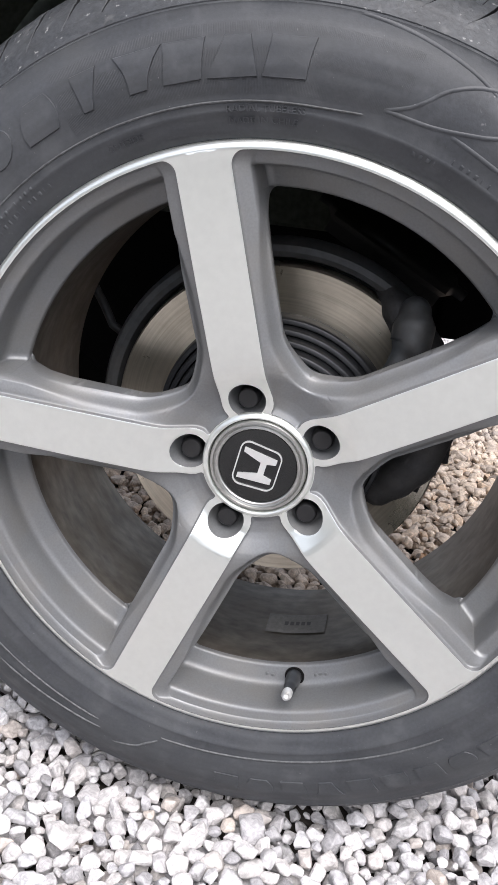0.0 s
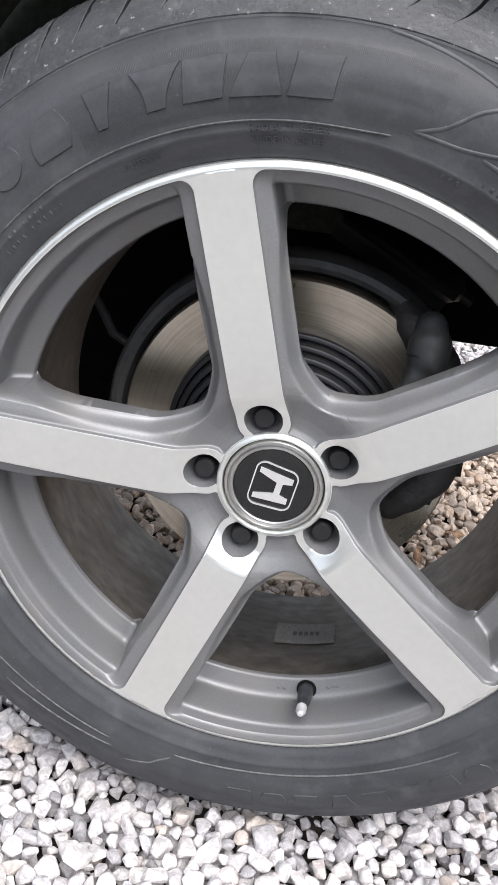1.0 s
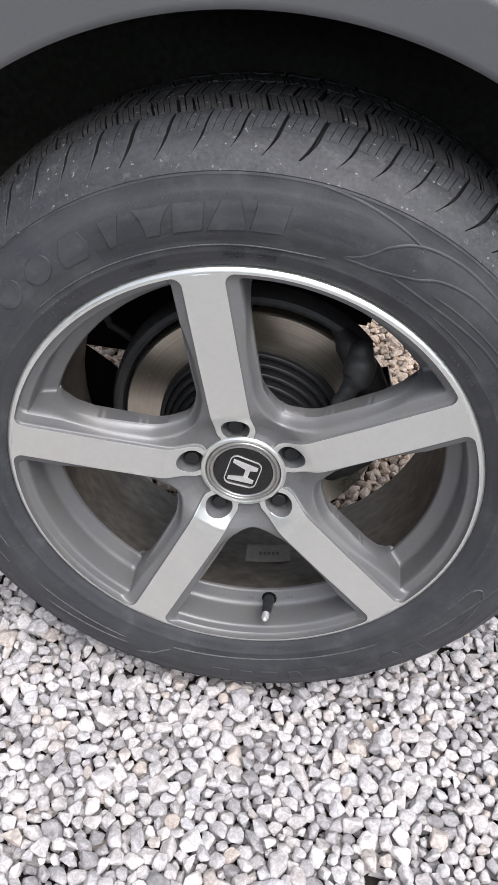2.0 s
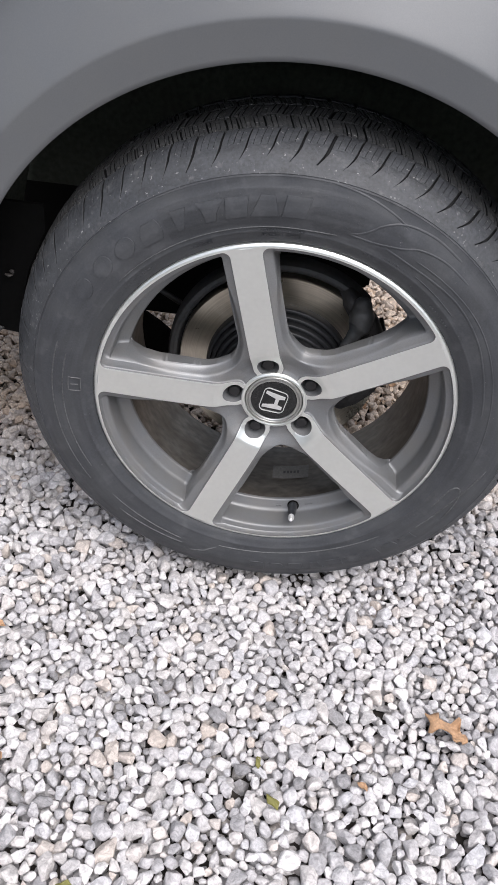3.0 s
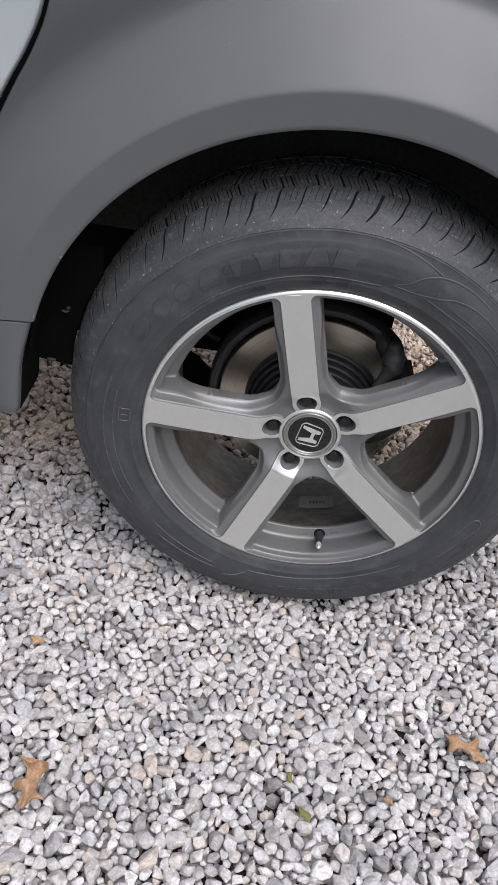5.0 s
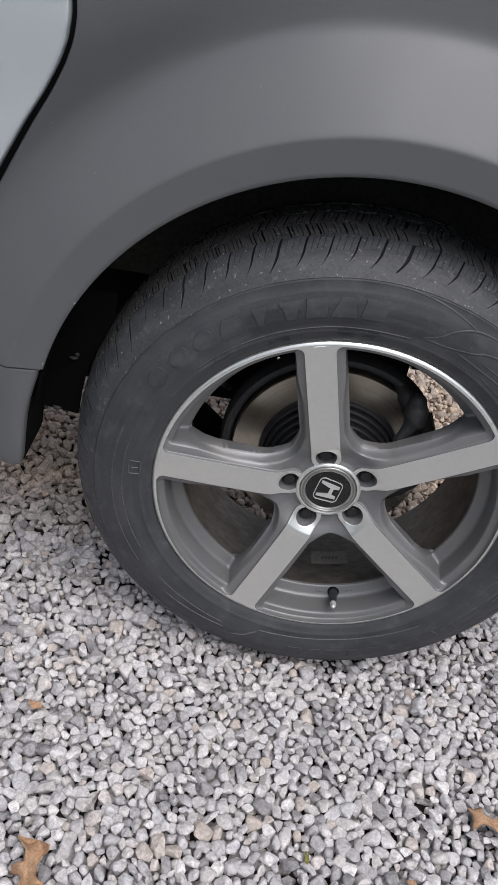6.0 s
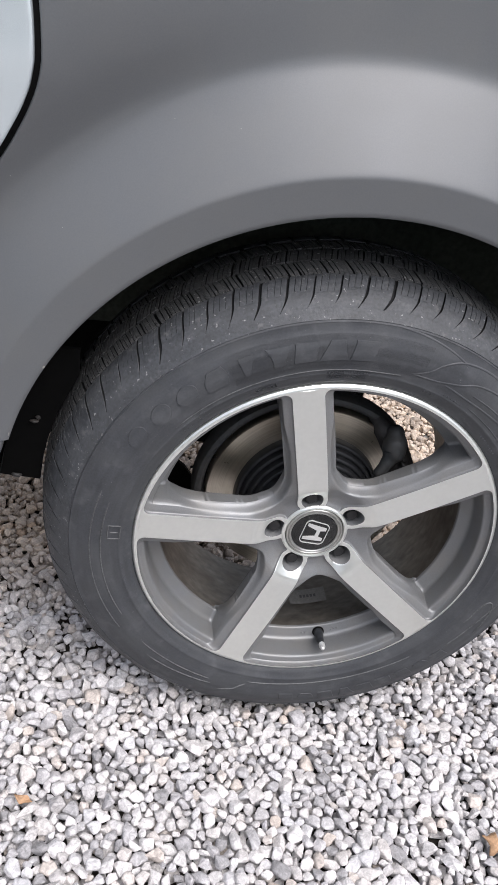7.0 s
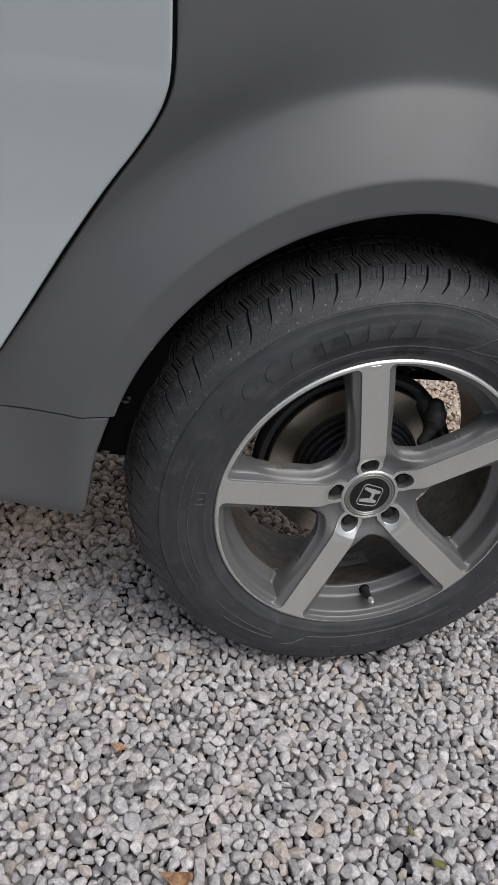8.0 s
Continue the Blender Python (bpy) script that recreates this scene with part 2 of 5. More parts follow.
ROTOR = turned_rings(material("worn_brake_steel", (0.54, 0.50, 0.42), 0.27, 0.95, vary=0.12, vary_scale=6, dirt=(0.20, 0.14, 0.085), dirt_amount=0.35, dirt_scale=9), 500, 1.0, 0.84, 1.14, 0.25)
BLACK = material("black_metal", (0.012, 0.012, 0.013), 0.5, 0.1, vary=0.3, vary_scale=20, fine=0.2, fine_scale=150, bump=0.3, bump_scale=200)
HATSTEEL = material("black_hub_steel", (0.020, 0.021, 0.023), 0.38, 0.3, vary=0.3, vary_scale=20, fine=0.2, fine_scale=150)
SHIELD = material("grey_black_steel", (0.042, 0.046, 0.049), 0.5, 0.2, vary=0.35, vary_scale=25, fine=0.25, fine_scale=150, dirt=(0.07, 0.06, 0.05), dirt_amount=0.5, dirt_scale=20)
BLACKIRON = material("black_cast_iron", (0.020, 0.020, 0.021), 0.55, 0.1, vary=0.4, vary_scale=25, fine=0.3, fine_scale=200, bump=0.8, bump_scale=180,
                     dirt=(0.05, 0.045, 0.04), dirt_amount=0.5, dirt_scale=35)
CAST = material("dark_cast_iron", (0.045, 0.043, 0.042), 0.6, 0.3, vary=0.4, vary_scale=25, fine=0.3, fine_scale=200, bump=0.6, bump_scale=180,
                dirt=(0.10, 0.075, 0.05), dirt_amount=0.4, dirt_scale=30)
# paler copy of the black liner; light on the arch top is in its colour
WELL = material("lit_black_liner", (0.058, 0.066, 0.054), 0.85, vary=0.4, vary_scale=6, fine=0.3, fine_scale=120, dirt=(0.06, 0.064, 0.052), dirt_amount=0.5, dirt_scale=9, spec=0.15)
# near-black copy; the wheel well's deep shade is in its colour
LINER = material("shaded_black_liner", (0.0022, 0.0022, 0.0022), 0.85, vary=0.3, vary_scale=12, fine=0.3, fine_scale=120,
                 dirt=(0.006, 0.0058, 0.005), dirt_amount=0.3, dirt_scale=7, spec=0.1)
CLADDING = material("grey_body_plastic", (0.101, 0.106, 0.111), 0.34, vary=0.05, vary_scale=5, fine=0.05, fine_scale=700, bump=0.05, bump_scale=1200,
                    dirt=(0.12, 0.118, 0.11), dirt_amount=0.3, dirt_scale=6)
DOORPAINT = material("silver_blue_metallic", (0.627, 0.694, 0.717), 0.30, 0.55, vary=0.03, vary_scale=6, fine=0.06, fine_scale=1500, coat=0.8)
SEAL = material("black_rubber_seal", (0.004, 0.004, 0.004), 0.8, fine=0.1, spec=0.15)
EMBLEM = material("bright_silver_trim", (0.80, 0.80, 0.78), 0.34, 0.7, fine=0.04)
CAPBLACK = material("gloss_black_cap", (0.006, 0.0065, 0.0065), 0.22, vary=0.3, coat=0.3)
CHROME = material("satin_chrome", (0.52, 0.52, 0.50), 0.36, 1.0, fine=0.05)
NUT = material("black_lug_steel", (0.035, 0.035, 0.036), 0.4, 0.6, vary=0.3, vary_scale=80)
STICKER = material("faded_label_paper", (0.12, 0.117, 0.11), 0.7, vary=0.2, vary_scale=60, fine=0.15, fine_scale=300)
INK = material("label_ink", (0.05, 0.05, 0.05), 0.7)
LEAF = material("dry_oak_leaf", (0.340, 0.205, 0.115), 0.7, vary=0.55, vary_scale=55, fine=0.25, fine_scale=300, bump=0.4, bump_scale=250)
LEAFGREEN = material("green_leaf_scrap", (0.16, 0.15, 0.04), 0.7, vary=0.3, vary_scale=60)
CHIP = material("scuffed_edge", (0.24, 0.235, 0.22), 0.8, vary=0.4, vary_scale=200)


# ---- mesh helpers ----
def mesh_of(name, verts, faces, mats, idx=None, smooth=True):
    me = bpy.data.meshes.new(name)
    me.from_pydata([tuple(map(float, v)) for v in verts], [], faces)
    for m in mats if isinstance(mats, (list, tuple)) else [mats]:
        me.materials.append(m)
    if idx is not None:
        me.polygons.foreach_set("material_index", idx)
    me.polygons.foreach_set("use_smooth", [smooth] * len(me.polygons))
    me.update()
    return me


def recalc(me):
    bm = bmesh.new()
    bm.from_mesh(me)
    bmesh.ops.remove_doubles(bm, verts=bm.verts, dist=1e-6)
    bmesh.ops.recalc_face_normals(bm, faces=bm.faces)
    bm.to_mesh(me)
    bm.free()
    return me


def part_mesh(name, me, parent, label=""):
    ob = new(name, me)
    ob.parent = parent
    if label:
        tagged(ob, label)
    return ob


def part(name, bm, mat, parent, label="", smooth=True):
    me = bpy.data.meshes.new(name)
    bmesh.ops.recalc_face_normals(bm, faces=bm.faces)
    bm.to_mesh(me)
    bm.free()
    me.materials.append(mat)
    me.polygons.foreach_set("use_smooth", [smooth] * len(me.polygons))
    return part_mesh(name, me, parent, label)


def sharpen(ob, degrees=35):
    bm = bmesh.new()
    bm.from_mesh(ob.data)
    for e in bm.edges:
        if len(e.link_faces) == 2 and e.calc_face_angle(0) > radians(degrees):
            e.smooth = False
    bm.to_mesh(ob.data)
    bm.free()
    return ob


def boxed(size, at=(0, 0, 0), bevel=0.003, segments=2, m=None):
    bm = bmesh.new()
    bmesh.ops.create_cube(bm, size=1, matrix=Matrix.Translation(at) @ (m or Matrix()) @ Matrix.Diagonal((*size, 1)))
    if bevel:
        bmesh.ops.bevel(bm, geom=bm.edges[:], offset=bevel, segments=segments, affect="EDGES", clamp_overlap=True)
    return bm


HUB_Z = 0.3504
PHI = radians(103.63)


def wheel_point(r, a, y):
    return (r * math.cos(a), y, HUB_Z + r * math.sin(a))


def lathe(profile, a0=0.0, a1=2 * math.pi, n=128, centre=(0.0, HUB_Z)):
    """Turns (r, y) pairs about the wheel's axle."""
    full = abs(a1 - a0 - 2 * math.pi) < 1e-6
    k = n if full else n + 1
    verts, faces = [], []
    for i in range(k):
        a = a0 + (a1 - a0) * i / n
        verts += [(centre[0] + r * math.cos(a), y, centre[1] + r * math.sin(a)) for r, y in profile]
    p = len(profile)
    for i in range(n):
        j = (i + 1) % k
        faces += [(i * p + s, i * p + s + 1, j * p + s + 1, j * p + s) for s in range(p - 1)]
    return verts, faces


def lathe_part(name, profile, mat, parent, label="", n=128, a0=0.0, a1=2 * math.pi, centre=(0.0, HUB_Z), sharp=35):
    v, f = lathe(profile, a0, a1, n, centre)
    ob = part_mesh(name, recalc(mesh_of(name, v, f, mat)), parent, label)
    return sharpen(ob, sharp)


def lerp_table(table, x):
    return float(np.interp(x, [p[0] for p in table], [p[1] for p in table]))


# ---- ground ----
def plane_mesh(name, x0, x1, y0, y1, z, n, mat):
    verts = [(x0 + (x1 - x0) * i / n, y0 + (y1 - y0) * j / n, z) for j in range(n + 1) for i in range(n + 1)]
    faces = [(j * (n + 1) + i, j * (n + 1) + i + 1, (j + 1) * (n + 1) + i + 1, (j + 1) * (n + 1) + i) for j in range(n) for i in range(n)]
    return mesh_of(name, verts, faces, mat)


ground = new("ground", plane_mesh("ground", -300, 300, -300, 300, -0.033, 8, GROUND))
tagged(ground, "flat driveway of loose white and grey gravel", "gravel ground", kind="structure")

# unseen dark screen added behind the viewer to hold back horizon light
hv, hf = [], []
rnd = random.Random(3)
for i in range(61):
    x = -9 + 18 * i / 60
    for j in range(13):
        hv.append((x, -6.2 + 0.25 * rnd.random() + 0.5 * (abs(x) / 9) ** 2, -0.05 + 1.8 * j / 12 + 0.12 * rnd.random()))
hf = [(i * 13 + j, i * 13 + j + 1, i * 13 + j + 14, i * 13 + j + 13) for i in range(60) for j in range(12)]
DARKSCREEN = material("horizon_screen", (0.05, 0.06, 0.04), 0.9, vary=0.5, vary_scale=12, fine=0.4, fine_scale=60, bump=1.0, bump_scale=40)
backdrop = new("backdrop", mesh_of("backdrop", hv, hf, DARKSCREEN))
tagged(backdrop, "added dark green screen cutting low light behind the viewer", "hedge", kind="structure")

# ---- the car ----
car = new("car")
tagged(car, "parked car with grey plastic lower body and silver-blue door", "car")

ARCH_Z, ARCH_R = 0.381, 0.417
DOOR_EDGE = [(-0.378, 1.20), (-0.375, 0.985), (-0.369, 0.927), (-0.368, 0.893), (-0.373, 0.868), (-0.383, 0.843), (-0.399, 0.812), (-0.421, 0.776), (-0.450, 0.723), (-0.480, 0.668), (-0.512, 0.610), (-0.545, 0.553), (-0.600, 0.460)]
PANEL_TOP, PANEL_REAR = 1.20, 0.56
SEAM = [(-0.75, 0.455), (-0.60, 0.4610), (-0.546, 0.4680), (-0.519, 0.4740), (-0.49, 0.4785), (-0.4625, 0.4820), (-0.433, 0.4838), (-0.4065, 0.4840), (0.0, 0.484)]


def seam_z(x):
    return lerp_table(SEAM, x)


def softened(pts, k=14, passes=14):
    dense = []
    for (xa, za), (xb, zb) in zip(pts, pts[1:]):
        dense += [(xa + (xb - xa) * i / k, za + (zb - za) * i / k) for i in range(k)]
    dense.append(pts[-1])
    for _ in range(passes):
        dense = [dense[0]] + [tuple((dense[i - 1][c] + 2 * dense[i][c] + dense[i + 1][c]) / 4 for c in (0, 1)) for i in range(1, len(dense) - 1)] + [dense[-1]]
    return dense


def eased(u):
    u = max(0.0, min(1.0, u))
    return u * u * (3 - 2 * u)


def swell(x, z):
    """How far the upper side bulges out towards the door."""
    return 0.048 * eased((z - 0.46) / 0.31) * eased((-x - 0.06) / 0.31) * eased((math.hypot(x, z - ARCH_Z) - 0.52) / 0.13)


DOOR_CURVE = [(x, z + 0.009 * eased((z - 0.46) / 0.31)) for x, z in softened(DOOR_EDGE)]
EDGE_Z = [p[1] for p in DOOR_CURVE][::-1]
EDGE_X = [p[0] for p in DOOR_CURVE][::-1]


def panel_y(x, z):
    """How far in the grey panel lies: a band round the arch, a flare above it, then the upright side."""
    rho = math.hypot(x, z - ARCH_Z)
    return lerp_table([(0.0, 0.0046), (0.417, 0.0046), (0.4530, 0.0008), (0.4560, 0.0005), (0.4580, 0.0009), (0.4600, 0.0017), (0.464, 0.0037), (0.51, 0.0280), (0.551, 0.0500), (0.556, 0.0523), (0.561, 0.0537), (0.566, 0.0544), (0.576, 0.0550), (0.62, 0.0558), (1.5, 0.057)], rho) - swell(x, z)


def edge_x(z):
    return float(np.interp(z, EDGE_Z, EDGE_X)) + 0.0006


def first_outside(inside, lo, hi):
    for _ in range(40):
        mid = (lo + hi) / 2
        lo, hi = (mid, hi) if inside(mid) else (lo, mid)
    return lo


def panel_reach(a, start):
    """Distance from the arch's centre to the panel's border along the angle a."""
    def inside(d):
        x, z = d * math.cos(a), ARCH_Z + d * math.sin(a)
        return z < PANEL_TOP and x < PANEL_REAR and x > edge_x(z) and z > 0.30
    return first_outside(inside, start, 1.6)


def quarter_panel():
    marks = [0.0, 0.004, 0.010, 0.02, 0.026, 0.032, 0.0350, 0.0360, 0.0375, 0.0390, 0.0400, 0.0410, 0.0420, 0.0430, 0.0450, 0.0470, 0.049, 0.053, 0.06, 0.08, 0.10, 0.118, 0.128, 0.133, 0.137, 0.141, 0.145, 0.149, 0.153, 0.16, 0.168, 0.18, 0.2, 0.24]
    verts, faces = [], []
    a_low, a_mid, a_end = radians(-10), radians(158), radians(172.0)
    angles = [a_low + (a_mid - a_low) * i / 220 for i in range(220)] + [a_mid + (a_end - a_mid) * i / 90 for i in range(91)]
    cols = len(marks) + 9
    for a in angles:
        s, c = math.sin(a), math.cos(a)
        start = ARCH_R
        if a > a_mid and ARCH_Z + ARCH_R * s < seam_z(ARCH_R * c):
            start = first_outside(lambda d: ARCH_Z + d * s < seam_z(d * c), ARCH_R, 1.0)
        end = max(panel_reach(a, start), start + 0.0005)
        rim = 0.004 if c < -0.3 else 0.0
        last = max(start, end - rim)
        ds = [min(max(ARCH_R + m, start), last) for m in marks]
        ds += [ds[-1] + (last - ds[-1]) * k / 3 for k in (1, 2, 3)]
        y0 = panel_y(start * c, ARCH_Z + start * s)
        inner = start - 0.003 * (start <= ARCH_R + 1e-6)
        verts.append((inner * c, y0 + 0.009, ARCH_Z + inner * s))
        verts.append((inner * c, y0 + 0.003, ARCH_Z + inner * s))
        for d in ds:
            verts.append((d * c, panel_y(d * c, ARCH_Z + d * s), ARCH_Z + d * s))
        for f, sink in ((0.5, 0.0004), (0.8, 0.0014), (1.0, 0.0032), (1.0, 0.012)):
            d = last + (end - last) * f
            verts.append((d * c, panel_y(d * c, ARCH_Z + d * s) + sink * (rim > 0), ARCH_Z + d * s))
    for i in range(len(angles) - 1):
        for j in range(cols - 1):
            p = i * cols + j
            faces.append((p, p + 1, p + cols + 1, p + cols))
    return recalc(mesh_of("quarter_panel", verts, faces, CLADDING))


panel = part_mesh("quarter_panel", quarter_panel(), car, "matt dark grey plastic quarter panel with flared wheel arch")
sharpen(panel, 40)


def door_y(x, z):
    return lerp_table([(0.45, 0.008), (0.6, 0.028), (0.75, 0.042), (0.9, 0.047), (1.2, 0.054)], z) - swell(x, z)


def door_mesh():
    gap = 0.0056
    verts, faces = [], []
    xs = [0.0, 0.0004, 0.001, 0.002, 0.0035, 0.007, 0.015, 0.03, 0.06, 0.10, 0.16, 0.24, 0.34, 0.46, 0.6]
    for x, z in DOOR_CURVE:
        base = door_y(x, z)
        wide = gap + 0.0034 * min(1.0, max(0.0, (0.86 - z) / 0.16))
        verts.append((x - wide, base + 0.030, z))
        for d in xs:
            verts.append((x - wide - d, base + 0.0022 * (1 - min(d, 0.0035) / 0.0035) ** 2, z))
    c = len(xs) + 1
    for i in range(len(DOOR_CURVE) - 1):
        for j in range(c - 1):
            p = i * c + j
            faces.append((p, p + 1, p + c + 1, p + c))
    return recalc(mesh_of("door", verts, faces, DOORPAINT))


door = part_mesh("door", door_mesh(), car, "silver-blue metallic painted door with a rounded rear edge")

# black gap behind the door's edge
sv = []
for x, z in DOOR_CURVE:
    sv += [(x + 0.004, 0.0645 - swell(x, z), z), (x - 0.030, 0.0645 - swell(x, z), z)]
sf = [(2 * i, 2 * i + 1, 2 * i + 3, 2 * i + 2) for i in range(len(DOOR_CURVE) - 1)]
part_mesh("door_seal", recalc(mesh_of("door_seal", sv, sf, SEAL)), car, "black rubber seal in the door gap")


SILL_REAR = [(0.316, -0.4480), (0.3175, -0.4400), (0.321, -0.4345), (0.326, -0.4312), (0.334, -0.4292), (0.350, -0.4280), (0.378, -0.4262), (0.415, -0.4228), (0.445, -0.4165), (0.470, -0.4090), (0.484, -0.4060)]


def sill_mesh():
    """Sill panel under the seam: rounded lower rear corner, a rolled rear edge and a deep return into the arch."""
    verts, faces = [], []
    zs = [0.0, 0.004, 0.012, 0.05, 0.15, 0.30, 0.45, 0.60, 0.74, 0.85, 0.90, 0.93, 0.955, 0.975, 0.99, 1.0]
    steps = [0.0, 0.0008, 0.002, 0.0035, 0.0055, 0.008, 0.012, 0.02, 0.032, 0.045, 0.06, 0.08, 0.10, 0.13, 0.17, 0.3, 0.5]
    rows = []
    for v in zs:
        row = []
        for d in [-1] + steps:
            top = 0.4822
            z = top - (top - 0.316) * v
            x = lerp_table(SILL_REAR, z) - max(d, 0.0)
            z += (seam_z(x) - 0.0030 - top) * (1 - v)
            y = panel_y(x, seam_z(x)) * (1 - 0.40 * v) + 0.0012
            k = max(0.0, 1 - max(d, 0.0) / 0.008)
            y += 0.007 * (1 - math.sqrt(max(0.0, 1 - k * k)))
            low = max(0.0, (v - 0.85) / 0.15)
            y += 0.014 * (1 - math.sqrt(max(0.0, 1 - low * low)))
            if d < 0:
                y += 0.012
            row.append((x, y, z))
        rows.append(row)
    first = [(x, y + 0.035, z + 0.0005) for x, y, z in rows[0]]
    lip = [(x, y + 0.0012, z) for x, y, z in rows[0]]
    last = [(x, y + 0.10, z + 0.002) for x, y, z in rows[-1]]
    rows = [first, lip] + rows[1:] + [last]
    m = len(rows[0])
    for row in rows:
        verts += row
    for i in range(len(rows) - 1):
        faces += [(i * m + j, i * m + j + 1, (i + 1) * m + j + 1, (i + 1) * m + j) for j in range(m - 1)]
    return recalc(mesh_of("sill", verts, faces, CLADDING))


sill = part_mesh("sill", sill_mesh(), car, "matt grey plastic sill panel below a thin seam")

lathe_part("arch_liner", [(0.424, 0.040), (0.445, 0.06), (0.450, 0.10), (0.450, 0.30), (0.440, 0.330)], WELL, car, "black plastic wheel arch liner", 64, radians(-8), radians(174), (0.0, ARCH_Z))
# near-black strip puts shade on the liner right behind the lip
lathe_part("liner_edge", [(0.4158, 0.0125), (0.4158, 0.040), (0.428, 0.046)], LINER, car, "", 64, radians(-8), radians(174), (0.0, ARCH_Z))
lv, lf = [], []
for z, x in SILL_REAR[3:] + [(0.520, -0.4060)]:
    lv += [(x + 0.0015, 0.017, z), (x + 0.0015, 0.104, z), (x - 0.010, 0.104, z), (x - 0.010, 0.017, z)]
k = len(lv) // 4
lf = [(4 * i + a, 4 * i + (a + 1) % 4, 4 * i + 4 + (a + 1) % 4, 4 * i + 4 + a) for i in range(k - 1) for a in range(4)] + [(0, 1, 2, 3), (4 * k - 1, 4 * k - 2, 4 * k - 3, 4 * k - 4)]
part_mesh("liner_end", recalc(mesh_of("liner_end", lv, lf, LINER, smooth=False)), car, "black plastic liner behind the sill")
# unseen boxes stand in for the car, kept narrow so light reaches beneath
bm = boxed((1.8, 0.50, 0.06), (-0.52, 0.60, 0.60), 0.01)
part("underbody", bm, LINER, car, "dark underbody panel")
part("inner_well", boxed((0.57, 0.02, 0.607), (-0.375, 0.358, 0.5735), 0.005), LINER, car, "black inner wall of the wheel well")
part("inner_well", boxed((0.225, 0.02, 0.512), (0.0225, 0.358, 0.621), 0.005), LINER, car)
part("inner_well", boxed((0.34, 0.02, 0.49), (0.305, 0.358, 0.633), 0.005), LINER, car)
# upper part of that wall, in the paler lit liner colour
part("inner_well", boxed((0.90, 0.012, 0.29), (0.0, 0.338, 0.635), 0.004), WELL, car)
bm = boxed((1.55, 0.50, 0.56), (-0.40, 0.61, 0.92), 0.02)
part("body_shell", bm, CLADDING, car)
part("body_side", boxed((0.93, 0.34, 0.335), (0.09, 0.235, 1.028), 0.01), CLADDING, car)


FLAP = [(-0.432, 0.372), (-0.3720, 0.366), (-0.3690, 0.400), (-0.3636, 0.430), (-0.3526, 0.470), (-0.3260, 0.530), (-0.3260, 0.566), (-0.432, 0.566)]


def flap_mesh(outline, y, thick):
    bm = bmesh.new()
    front = [bm.verts.new((x, y, z)) for x, z in outline]
    back = [bm.verts.new((x, y + thick, z)) for x, z in outline]
    n = len(outline)
    bm.faces.new(front)
    bm.faces.new(back[::-1])
    for i in range(n):
        bm.faces.new((front[i], front[(i + 1) % n], back[(i + 1) % n], back[i]))
    return bm


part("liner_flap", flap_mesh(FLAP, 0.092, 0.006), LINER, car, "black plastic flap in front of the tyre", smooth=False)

# ---- the wheel ----
FACE_Y = [(0.040, 0.0262), (0.0458, 0.0262), (0.055, 0.0253), (0.061, 0.0238), (0.066, 0.0212), (0.078, 0.0135), (0.082, 0.0117), (0.088, 0.0103), (0.10, 0.0090), (0.15, 0.0052), (0.235, 0.0006), (0.2402, 0.00015), (0.2414, 0.0001), (0.2425, 0.0003), (0.2442, 0.0011), (0.2458, 0.0026)]
BASE_Y = [(0.040, 0.0265), (0.0458, 0.0275), (0.050, 0.0305), (0.056, 0.0332), (0.064, 0.0350), (0.075, 0.0352), (0.0845, 0.0345), (0.095, 0.0320), (0.12, 0.0275), (0.165, 0.0222), (0.180, 0.0235), (0.190, 0.0270), (0.198, 0.0350), (0.205, 0.0460), (0.2100, 0.0550), (0.2119, 0.0575),
          (0.2120, 0.0560), (0.2122, 0.0548), (0.2127, 0.0537), (0.2135, 0.0529), (0.2146, 0.0524), (0.2246, 0.0476), (0.2264, 0.0464), (0.2277, 0.0449), (0.2286, 0.0430), (0.2291, 0.0408), (0.2292, 0.0380), (0.2299, 0.0170), (0.2301, 0.0148), (0.2305, 0.0132), (0.2311, 0.0120), (0.2319, 0.0112), (0.2330, 0.0107), (0.2342, 0.0104), (0.2388, 0.0090), (0.2394, 0.0078), (0.2398, 0.0066), (0.2401, 0.0045), (0.2402, 0.0004), (0.26, 0.0003)]
CREST = [(0.045, 0.026), (0.075, 0.0295), (0.085, 0.0275), (0.10, 0.0257), (0.125, 0.0252), (0.15, 0.0262), (0.17, 0.0280), (0.19, 0.0308), (0.21, 0.0343), (0.225, 0.0365), (0.245, 0.038)]
R_IN, R_OUT, R_LIP = 0.0845, 0.2119, 0.2402
HALF = radians(36)


def face_half(r):
    w = 0.0196
    R = 0.0105
    if r > R_LIP - R:
        w += R - math.sqrt(max(0.0, R * R - (r - (R_LIP - R)) ** 2))
    if r < 0.078:
        w = lerp_table([(0.0450, 0.0200), (0.0458, 0.0178), (0.0470, 0.0170), (0.0490, 0.0178), (0.0520, 0.0194), (0.0560, 0.0203), (0.0610, 0.0204), (0.0660, 0.0200), (0.078, 0.0196)], r)
    return min(HALF, math.asin(min(0.99, w / r)))


def base_half(r):
    if r <= R_IN:
        return HALF
    b = math.asin(min(0.99, 0.0338 / r))
    k = min(1.0, (r - R_IN) / 0.026)
    k = math.sqrt(1 - (1 - k) ** 2)
    out = HALF + (b - HALF) * k
    R = 0.006
    if R_OUT - R < r:
        e = min(R, r - (R_OUT - R))
        out += (R - math.sqrt(max(0.0, R * R - e * e))) / r
    return max(face_half(r) + 0.001, min(HALF, out))


